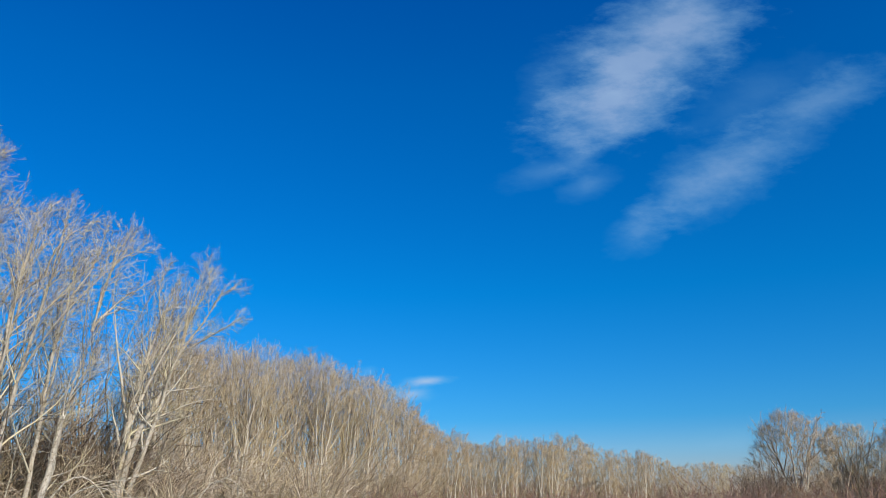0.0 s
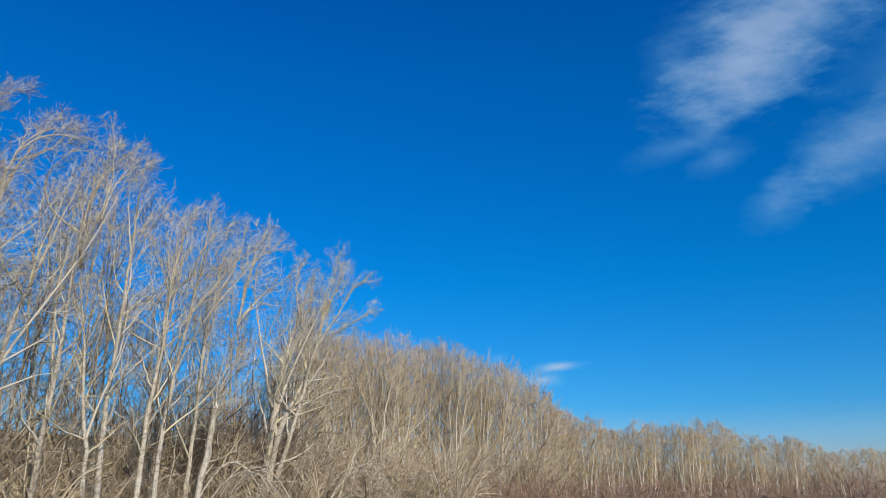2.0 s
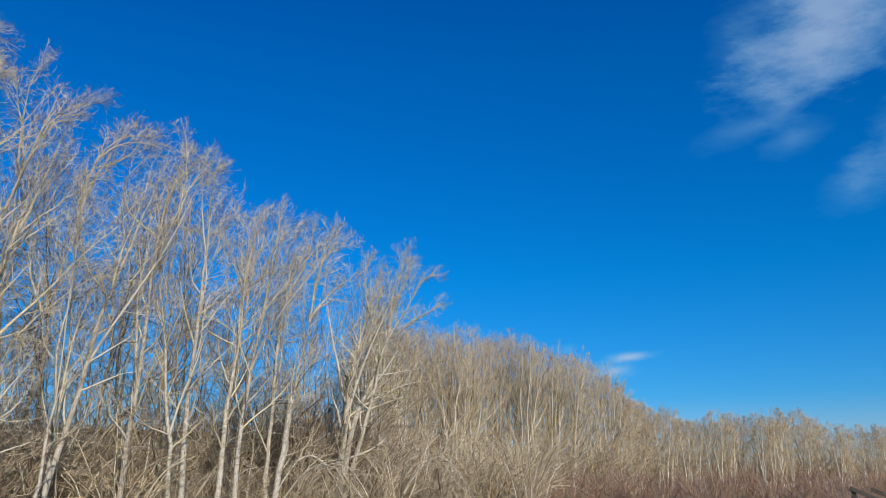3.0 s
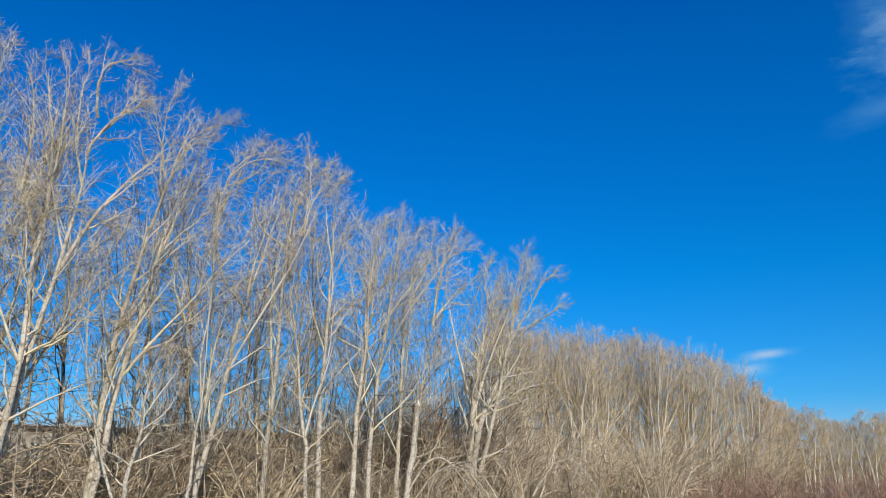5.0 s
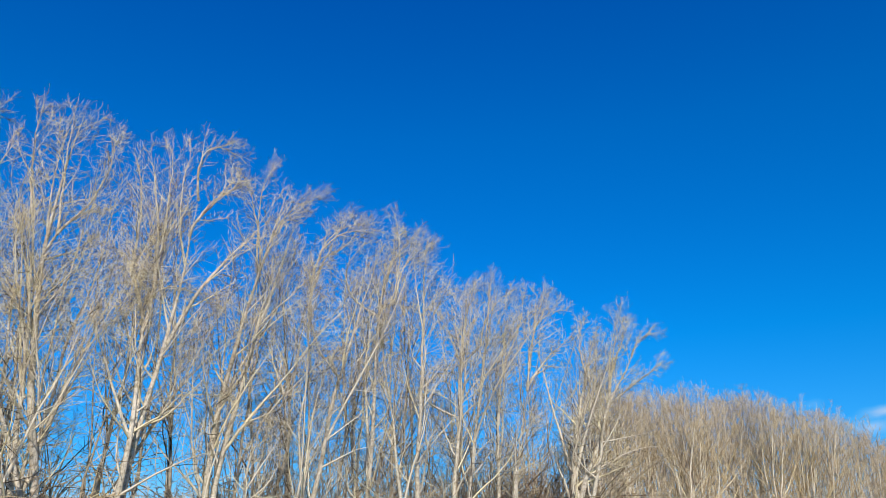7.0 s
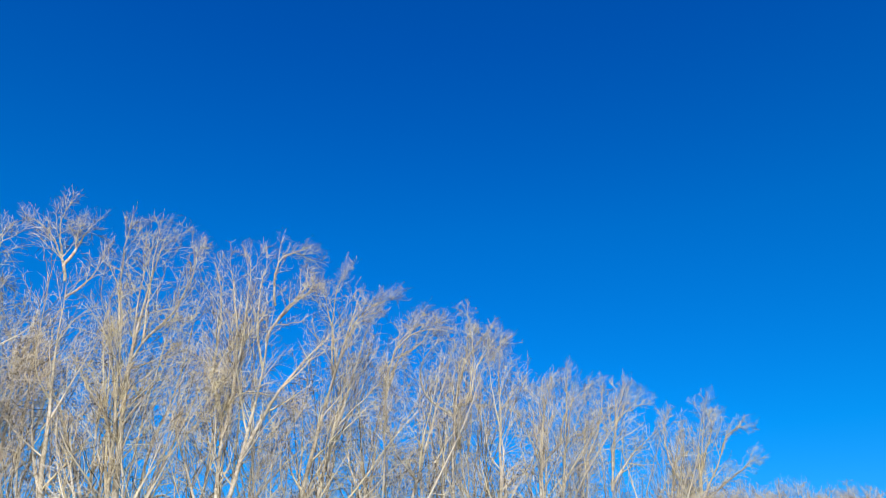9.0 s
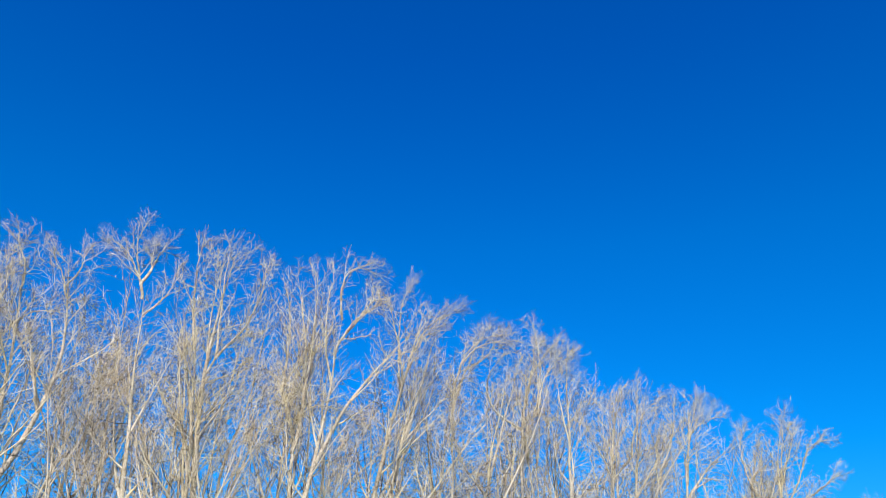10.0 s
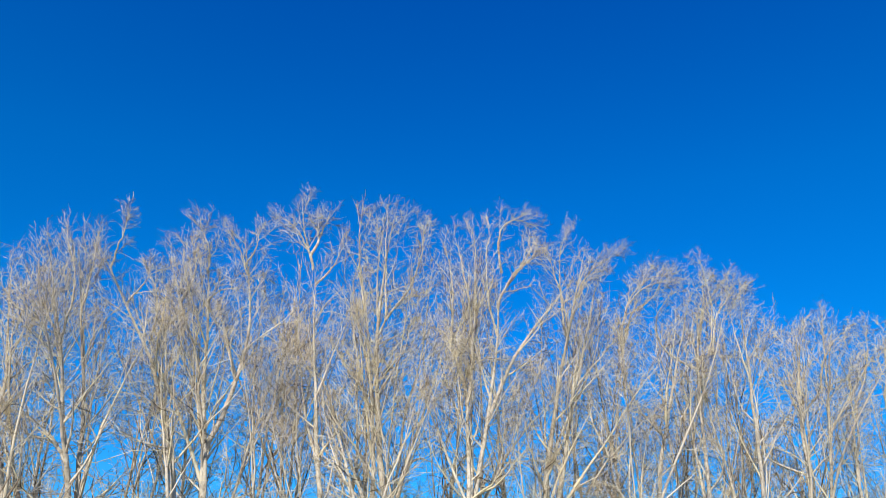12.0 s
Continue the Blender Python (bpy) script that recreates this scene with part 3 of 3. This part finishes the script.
def plant(rng, kinds, spots):
    """Stand copies of the kinds on the spots (yaw, distance, size); the first of each kind is the built one."""
    fresh = list(kinds)
    for i, (yaw, dist, size) in enumerate(spots):
        m = Matrix.Translation(at(yaw, dist)) @ Matrix.Rotation(rng.uniform(0, 6.28), 4, "Z")
        ob = kinds[i % len(kinds)]
        s = (size * rng.uniform(0.95, 1.05), size * rng.uniform(0.95, 1.05), size)
        if ob in fresh:
            fresh.remove(ob)
        else:
            ob = copy_thing(ob, m)
        ob.matrix_basis = m
        ob.scale = s


TOPS = [(-40, 5.0), (-21, 2.4), (-16.5, 2.7), (-14.3, 3.6), (-11.5, 3.6), (-10, 4.4), (-7, 4.85), (-4.7, 4.7), (-2.6, 4.6), (-0.3, 5.3), (2.0, 5.9), (3.2, 8.0), (4.9, 8.7), (6.5, 9.2), (9.3, 10.4), (12, 11.2),
        (14.5, 13.6), (16, 15.4), (18, 16.6), (22, 17.0), (25, 19.5), (28, 20.4), (31, 21.5), (34, 23.8), (40, 25.1), (45, 27.3), (50, 29.0), (60, 29.5), (68, 29.0), (74, 27.0), (80, 25.0), (88, 22.6), (100, 21.0)]


def grown_to(yaw, dist, high, share=1.0):
    """The size at which a tree of that height tops out where the stand's tops run, seen from the meadow."""
    up = float(np.interp(yaw, [a for a, _ in TOPS], [b for _, b in TOPS]))
    return share * (dist * math.tan(radians(up)) + EYE) / high


rng = np.random.default_rng(7)
HIND = [wood_tree("bare_poplar", 40 + i, 14.0, 2, 1.5, 2, 9, 5, 3, 0.0055, (BARK, LIMB_DARK if i % 2 else LIMB, TWIG), "bare poplar standing behind the row", "poplars behind the row", 0.065, 0.2, 0.30, (32, 70), 0.35) for i in range(4)]
spots = [(y, d + rng.uniform(-1, 1)) for y, d in (
    (87, 33), (78, 34), (69, 35), (66, 33), (60.5, 36), (56, 36), (50, 37), (44.5, 37), (63, 38), (53, 39), (42, 40), (37.2, 44), (33.5, 46), (30, 50), (82, 35), (73, 34),
    (39, 39), (35.5, 41), (31.5, 44), (28.5, 47), (25, 49), (22.5, 51), (20, 54), (47.3, 36), (75.5, 36), (91, 28), (96, 30))]
plant(rng, HIND, [(y, d, grown_to(y, d, 14.6, rng.uniform(0.88, 0.98))) for y, d in spots])

GOLD = [wood_tree("bare_poplar", 60 + i, 15.0, 3, 1.9, 2, 6, 6, 3, 0.0068, (BARK_FAR, TWIG_MID, TWIG_MID), "bare poplar with golden-tan twigs in a dense stand", "golden-tan stand of poplars", 0.105, 0.3, 0.28, (30, 65), 0.3, (14, 40), (1000, 2.6, 0.36, 0.0075, 0.8), 0.6) for i in range(5)]
spots = []
for i in range(50):
    u = i / 49
    yaw, dist = 21 - 16.7 * u + rng.uniform(-0.5, 0.5), 62 + 40 * u + rng.uniform(-3, 7)
    spots.append((yaw, dist, min(1.3, grown_to(min(yaw, 12.0), dist, 15.4, rng.uniform(0.95, 1.1)))))
plant(rng, GOLD, spots)

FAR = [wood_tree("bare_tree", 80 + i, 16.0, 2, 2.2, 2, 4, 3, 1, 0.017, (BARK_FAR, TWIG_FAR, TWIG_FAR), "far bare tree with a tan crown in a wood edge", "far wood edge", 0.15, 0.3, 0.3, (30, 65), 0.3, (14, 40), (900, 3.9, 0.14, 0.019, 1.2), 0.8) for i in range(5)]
spots = []
for i in range(96):
    u = i / 95
    yaw, dist = 3.6 - 25 * u + rng.uniform(-0.4, 0.4), 145 + 100 * u + rng.uniform(-4, 14)
    spots.append((yaw, dist, grown_to(yaw, dist, 16.6, rng.uniform(0.86, 1.08))))
plant(rng, FAR, spots)

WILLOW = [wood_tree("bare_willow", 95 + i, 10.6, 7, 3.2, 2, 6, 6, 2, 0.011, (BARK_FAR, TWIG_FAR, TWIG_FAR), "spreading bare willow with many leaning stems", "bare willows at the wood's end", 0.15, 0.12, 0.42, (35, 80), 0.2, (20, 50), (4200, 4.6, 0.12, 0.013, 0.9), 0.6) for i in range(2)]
plant(rng, WILLOW, [(-23.8, 88, 1.0), (-27.2, 92, 0.88), (-30.8, 90, 0.9), (-35, 95, 0.95), (-39.5, 96, 1.0)])


# ---- brush ----
def bush(name, seed, high, wide, canes, sub, tw, fine, mats, label, group, droop=-0.25):
    rng = np.random.default_rng(seed)
    ob = tagged(new(name), label, "bush", group)
    a, r = rng.uniform(0, 2 * np.pi, canes), rng.uniform(0, 0.5, canes) * wide * 0.5
    foot = np.stack([np.cos(a) * r, np.sin(a) * r, np.full(canes, -0.1)], -1)
    d = unit(np.stack([np.cos(a) * 0.45, np.sin(a) * 0.45, np.ones(canes)], -1) + rng.normal(size=(canes, 3)) * 0.22)
    p = np.empty((canes, 7, 3))
    p[:, 0] = foot
    step = (high * rng.uniform(0.55, 1.1, canes) / 6)[:, None]
    for q in range(1, 7):
        d = unit(d + np.array([0, 0, droop * q / 6]) + rng.normal(size=(canes, 3)) * 0.1)
        p[:, q] = p[:, q - 1] + d * step
    rad = np.linspace(1, 0.3, 7)[None, :] * rng.uniform(0.010, 0.030, canes)[:, None] + fine
    p2, r2 = sprout(rng, p, rad, sub, (0.15, 1.0), lambda u, f, x: f * 0.35 * (0.4 + x), (25, 65), droop, 0.15, 4, (0, 0, 0), 0.4, 0.5, fine * 1.2)
    p3, r3 = sprout(rng, p2, r2, tw, (0.1, 1.0), lambda u, f, x: 0.2 + 0.4 * x, (25, 70), droop, 0.15, 2, (0, 0, 0), 0.5, 0.5, fine)
    tagged(part("canework", mesh_of("canework", *tubes(p, rad, 4)), mats[0], ob), kind="stuff")
    tagged(part("spray", mesh_of("spray", *joined(tubes(p2, r2, 3), tubes(p3, r3, 3))), mats[1], ob), kind="stuff")
    return ob


THICKET = [bush("bare_bush", 120 + i, 4.4, 4.2, 17, 4, 3, 0.011, (CANE, BRUSH), "tangled bare bush with tan arching canes", "thicket under the poplars") for i in range(5)]
spots = [(8 + 82 * i / 149 + rng.uniform(-0.5, 0.5), 0, rng.uniform(0.85, 1.25)) for i in range(150)]
spots = [(y, 27 + max(0, 58 - y) * 0.42 + rng.uniform(0, 9), s * (0.72 if 47 < y < 57 else 0.74 if 20 < y < 36 else 1.05)) for y, _, s in spots]
spots += [(36 + 26 * (i + rng.random()) / 40, 33 + rng.uniform(0, 12), rng.uniform(0.85, 1.1)) for i in range(28)]
plant(rng, THICKET, spots)

# willows with arching golden canes before the golden stand
SALLOW = [bush("bare_willow", 210 + i, 9.4, 5.5, 13, 6, 5, 0.009, (CANE, TWIG_MID), "bare willow with arching golden canes", "arching willows before the stand", -0.55) for i in range(2)]
plant(rng, SALLOW, [(19.2, 50, 0.92), (17.4, 53, 1.0), (15.2, 57, 0.85), (13.0, 62, 0.8)])


def fallen_limb(seed, yaw, dist, long, high, turn):
    """A broken pale limb that arches out of the brush with its tip on the ground."""
    rng = np.random.default_rng(seed)
    ob = tagged(new("fallen_limb"), "broken pale limb arching down into the brush", "branch", "fallen limbs in the brush")
    ob.matrix_basis = Matrix.Translation(at(yaw, dist)) @ Matrix.Rotation(radians(turn), 4, "Z")
    t = np.linspace(0, 1, 12)
    p = np.stack([t * long, rng.normal(size=12).cumsum() * 0.05, -0.1 + high * np.sin(np.pi * (0.12 + 0.88 * t)) + rng.normal(size=12) * 0.03], -1)[None]
    r = np.linspace(0.05, 0.014, 12)[None]
    part("stem", mesh_of("stem", *tubes(p, r, 6)), BARK, ob)
    p1, r1 = sprout(rng, p, r, 9, (0.2, 1.0), lambda u, f, x: f * 0.3 * (0.4 + x), (20, 60), -0.3, 0.12, 6, (0, 0, 0), 0.3, 0.6, 0.009)
    for k in range(len(p1)):
        part("limb", mesh_of("limb", *tubes(p1[k:k + 1], r1[k:k + 1], 4)), LIMB, ob)
    p2, r2 = sprout(rng, p1, r1, 5, (0.2, 1.0), lambda u, f, x: 0.2 + 0.4 * x, (20, 60), -0.2, 0.12, 3, (0, 0, 0), 0.4, 0.6, 0.006)
    tagged(part("crown", mesh_of("crown", *tubes(p2, r2, 3)), TWIG, ob), kind="stuff")


for seed, yaw, dist, long, high, turn in ((1, 27.2, 37, 3.6, 2.9, 20), (2, 26.6, 38, 4.4, 2.5, 10), (3, 20.6, 42, 3.8, 2.7, 200), (4, 18.0, 43, 4.2, 3.0, 15)):
    fallen_limb(seed, yaw, dist, long, high, turn)

# slender young stems that fill the row
YOUNG = [wood_tree("bare_sapling", 160 + i, 9.5, 1, 1.2, 1, 9, 4, 3, 0.006, (LIMB_DARK if i % 2 else BARK, LIMB_DARK, TWIG), "slender bare sapling among the poplars", "saplings among the poplars", 0.045, 0.15, 0.28, (32, 72), 0.3) for i in range(4)]
plant(rng, YOUNG, [(y, 29 + max(0, 58 - y) * 0.42 + rng.uniform(0, 9), rng.uniform(0.75, 1.3)) for y in [20 + 68 * (i + rng.random()) / 44 for i in range(44)] + [19 + 29 * (i + rng.random()) / 40 for i in range(40)]])

# tall crooked brush between the trunks of the row
TANGLE = [bush("tall_bush", 220 + i, 8.0, 4.5, 11, 6, 4, 0.009, (LIMB_DARK, BRUSH), "tall tangled brown bush between the poplars", "tall brush between the poplars", -0.12) for i in range(3)]
plant(rng, TANGLE, [(y, 36 + max(0, 46 - y) * 0.4 + rng.uniform(0, 7), rng.uniform(0.75, 1.15)) for y in [20 + 26 * (i + rng.random()) / 30 for i in range(30)]] + [(y, 33 + rng.uniform(0, 6), rng.uniform(0.7, 0.95)) for y in (58, 60.5, 63, 66, 69, 72, 75, 78, 81, 84)])

# tall brown bushes inside the farther stands
FILL = [bush("tall_bush", 170 + i, 7.0, 6.5, 22, 4, 3, 0.016, (CANE, BRUSH), "tall tan bush between the trunks of the wood", "bushes inside the wood", -0.12) for i in range(4)]
plant(rng, FILL, [(22 - 20 * u + rng.uniform(-0.6, 0.6), 60 + 40 * u + rng.uniform(0, 10), rng.uniform(0.9, 1.4)) for u in (i / 53 for i in range(54))])
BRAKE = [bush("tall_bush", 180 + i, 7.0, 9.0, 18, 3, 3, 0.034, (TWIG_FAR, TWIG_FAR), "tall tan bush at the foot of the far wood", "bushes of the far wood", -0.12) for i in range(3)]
plant(rng, BRAKE, [(5 - 27 * u + rng.uniform(-0.4, 0.4), 150 + 115 * u + rng.uniform(-4, 14), rng.uniform(0.95, 1.45)) for u in (i / 59 for i in range(60))])
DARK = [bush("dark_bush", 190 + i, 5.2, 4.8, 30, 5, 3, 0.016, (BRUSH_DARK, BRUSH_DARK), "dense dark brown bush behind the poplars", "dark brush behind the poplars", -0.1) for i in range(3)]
# dark brown brush; those from yaw 35.2 on are added to darken a shadowed stretch
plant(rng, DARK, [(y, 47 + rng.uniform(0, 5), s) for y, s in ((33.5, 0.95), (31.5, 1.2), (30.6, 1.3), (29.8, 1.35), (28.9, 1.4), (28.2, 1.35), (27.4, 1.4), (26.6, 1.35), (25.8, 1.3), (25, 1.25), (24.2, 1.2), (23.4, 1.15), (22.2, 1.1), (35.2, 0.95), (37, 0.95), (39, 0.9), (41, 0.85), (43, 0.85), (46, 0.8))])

plant(rng, [copy_thing(FILL[0], Matrix()), copy_thing(FILL[1], Matrix())], [(y, 86 + rng.uniform(0, 12), s) for y, s in ((-21.6, 0.6), (-22.2, 0.6), (-22.9, 0.6), (-23.6, 0.65), (-24.3, 0.7), (-25.0, 0.75), (-25.7, 0.8), (-26.2, 0.85), (-26.8, 0.9), (-27.3, 0.9), (-28.2, 0.95), (-28.9, 0.8), (-29.6, 0.85), (-30.5, 0.7), (-31.4, 0.8), (-33, 0.7), (-36, 0.7))])
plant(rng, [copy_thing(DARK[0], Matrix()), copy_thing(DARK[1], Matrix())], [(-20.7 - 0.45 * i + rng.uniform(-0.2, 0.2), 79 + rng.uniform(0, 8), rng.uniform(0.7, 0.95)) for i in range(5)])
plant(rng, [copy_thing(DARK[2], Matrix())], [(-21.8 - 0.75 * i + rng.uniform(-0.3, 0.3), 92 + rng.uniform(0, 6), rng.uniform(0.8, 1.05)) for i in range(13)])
RED = [bush("reddish_bush", 140 + i, 3.0, 4.4, 18, 4, 2, 0.018, (BRUSH_RED, BRUSH_RED), "low reddish-brown bare bush before the wood", "reddish brush before the wood", -0.05) for i in range(3)]
spots = [(16 - 56 * i / 79 + rng.uniform(-0.4, 0.4), rng.uniform(50, 80), rng.uniform(0.7, 1.0)) for i in range(80)]
plant(rng, RED, spots)


# ---- the long plastered house behind the row ----
def box(cx, cy, cz, sx, sy, sz):
    bm = bmesh.new()
    bmesh.ops.create_cube(bm, size=1.0, matrix=Matrix.Translation((cx, cy, cz)) @ Matrix.Diagonal((sx, sy, sz, 1)))
    return bm


def solid(name, bm, mat, parent, label="", bevel=0.0):
    if bevel:
        bmesh.ops.bevel(bm, geom=bm.edges[:], offset=bevel, segments=1, affect="EDGES")
    me = bpy.data.meshes.new(name)
    bm.to_mesh(me)
    bm.free()
    return part(name, me, mat, parent, label)


def plaster():
    m, n, l, b = material("old_plaster", 0.95)
    col = ramp(n, l, noise_of(n, l, 0.7, 6, 0.65), [(0.3, (0.24, 0.20, 0.15)), (0.55, (0.36, 0.31, 0.235)), (0.75, (0.43, 0.38, 0.30))])
    l.new(col, b.inputs["Base Color"])
    return m


def plain(name, low, high, scale, rough, stretch=(1, 1, 1)):
    m, n, l, b = material(name, rough)
    l.new(ramp(n, l, noise_of(n, l, scale, 5, 0.6, stretch), [(0.3, low), (0.7, high)]), b.inputs["Base Color"])
    return m


PLASTER = plaster()
ROOFING = plain("grey_roof_sheet", (0.28, 0.25, 0.22), (0.46, 0.43, 0.39), 1.5, 0.8)
# eave boards coloured near black: the shade below the roof edge is painted in
EAVE = plain("shade_dark_eave_board", (0.05, 0.035, 0.028), (0.11, 0.08, 0.06), 3.0, 0.85)
WHITE = plain("white_window_paint", (0.66, 0.65, 0.62), (0.82, 0.81, 0.78), 5.0, 0.5)
GLASS, _n, _l, _b = material("dark_window_glass", 0.08)
_b.inputs["Base Color"].default_value = (0.03, 0.035, 0.045, 1)
_b.inputs["Specular IOR Level"].default_value = 0.5


def long_house():
    """Front along the local x axis, facing local -y, with two rows of windows cut as recesses between piers and bands."""
    long, deep, eave, ridge = 64.0, 11.0, 7.1, 7.55
    house = tagged(new("long_house"), "long two-storey beige plastered house with an eave coloured dark as shade", "house")
    pitch, wide = 2.7, 0.95
    count = int(long / pitch)
    edge = (long - count * pitch) / 2
    bands = ((0.0, 1.1), (2.5, 4.1), (5.5, 6.8))
    for z0, z1 in bands:
        solid("wall_band", box(long / 2, 0.2, (z0 + z1) / 2 - (0.2 if z0 == 0 else 0), long, 0.4, z1 - z0 + (0.4 if z0 == 0 else 0)), PLASTER, house)
    for z0, z1 in ((1.1, 2.5), (4.1, 5.5)):
        for i in range(count + 1):
            left = 0 if i == 0 else edge + (i - 0.5) * pitch + wide / 2
            right = long if i == count else edge + (i + 0.5) * pitch - wide / 2
            solid("pier", box((left + right) / 2, 0.2, (z0 + z1) / 2, right - left, 0.4, z1 - z0), PLASTER, house)
        for i in range(count):
            x = edge + (i + 0.5) * pitch
            w = solid("window", box(x, 0.24, (z0 + z1) / 2, wide, 0.02, z1 - z0), GLASS, house)
            for dx in (-wide / 2 + 0.045, wide / 2 - 0.045, 0.0):
                solid("mullion", box(x + dx, 0.19, (z0 + z1) / 2, 0.09 if dx else 0.07, 0.07, z1 - z0), WHITE, w)
            for dz in (z0 + 0.045, z1 - 0.045, z0 + 0.62 * (z1 - z0)):
                solid("rail", box(x, 0.195, dz, wide - 0.18, 0.06, 0.08), WHITE, w)
            solid("sill", box(x, -0.04, z0 - 0.03, wide + 0.16, 0.16, 0.05), WHITE, w)
    solid("back_wall", box(long / 2, deep - 0.2, 3.3, long, 0.4, 7.0), PLASTER, house)
    for x in (0.2, long - 0.2):
        solid("end_wall", box(x, deep / 2, 3.3, 0.398, deep - 0.8, 7.0), PLASTER, house)
    solid("fascia", box(long / 2, -0.45, 6.93, long + 0.6, 0.05, 0.34), EAVE, house)
    solid("soffit", box(long / 2, -0.2, 6.79, long + 0.6, 0.46, 0.04), EAVE, house)
    for sgn, y0 in ((1, -0.55), (-1, deep + 0.55)):
        bm = bmesh.new()
        for i in range(97):
            x = -0.3 + (long + 0.6) * i / 96
            lift = 0.03 * math.cos(i * math.pi)
            for z in (0.0, 0.07):
                bm.verts.new((x, y0, eave + lift + z)), bm.verts.new((x, deep / 2, ridge + lift + z))
        bm.verts.ensure_lookup_table()
        for i in range(96):
            a, c = i * 4, i * 4 + 4
            for p, q in ((0, 1), (1, 3), (3, 2), (2, 0)):
                bm.faces.new([bm.verts[k] for k in (a + p, a + q, c + q, c + p)])
        bmesh.ops.recalc_face_normals(bm, faces=bm.faces[:])
        solid("roof", bm, ROOFING, house)
    along, across = heading(52.0 - 90), heading(52.0)
    start = at(52.0, 88.0) - along * long / 2
    m = Matrix.Identity(4)
    for row in range(3):
        m[row][0], m[row][1], m[row][2], m[row][3] = along[row], across[row], (0, 0, 1)[row], start[row]
    house.matrix_basis = m


long_house()


# ---- dark timbers of a fallen shed roof ----
def beam(name, a, b, thick, deep, parent):
    a, b = Vector(a), Vector(b)
    d = (b - a)
    q = d.to_track_quat("X", "Z").to_matrix().to_4x4()
    bm = bmesh.new()
    bmesh.ops.create_cube(bm, size=1.0, matrix=Matrix.Translation((a + b) / 2) @ q @ Matrix.Diagonal((d.length, thick, deep, 1)))
    return solid(name, bm, TIMBER, parent, bevel=0.008)


def timbers():
    """Local x runs to the right as seen from the meadow, y away."""
    ruin = tagged(new("timber_frame"), "dark weathered timbers of a fallen shed roof", "timber frame")
    ruin.matrix_basis = Matrix.Translation(at(-12.0, 22.0)) @ Matrix.Rotation(radians(-12.0), 4, "Z")
    for x, y, z in ((0.0, 0.0, 1.36), (0.75, 0.5, 1.30), (2.6, 0.0, 0.5), (3.2, 0.6, 0.5)):
        beam("post", (x, y, -0.2), (x + 0.03, y, z), 0.10, 0.10, ruin)
    for x, y, z in ((-0.05, -0.06, 1.40), (0.42, 0.34, 1.37), (0.95, 0.46, 1.32)):
        beam("rafter", (x, y, z), (x + 2.7, y, z - 1.25), 0.07, 0.10, ruin)
    beam("purlin", (0.9, -0.15, 0.86), (1.15, 0.75, 0.86), 0.08, 0.08, ruin)


timbers()
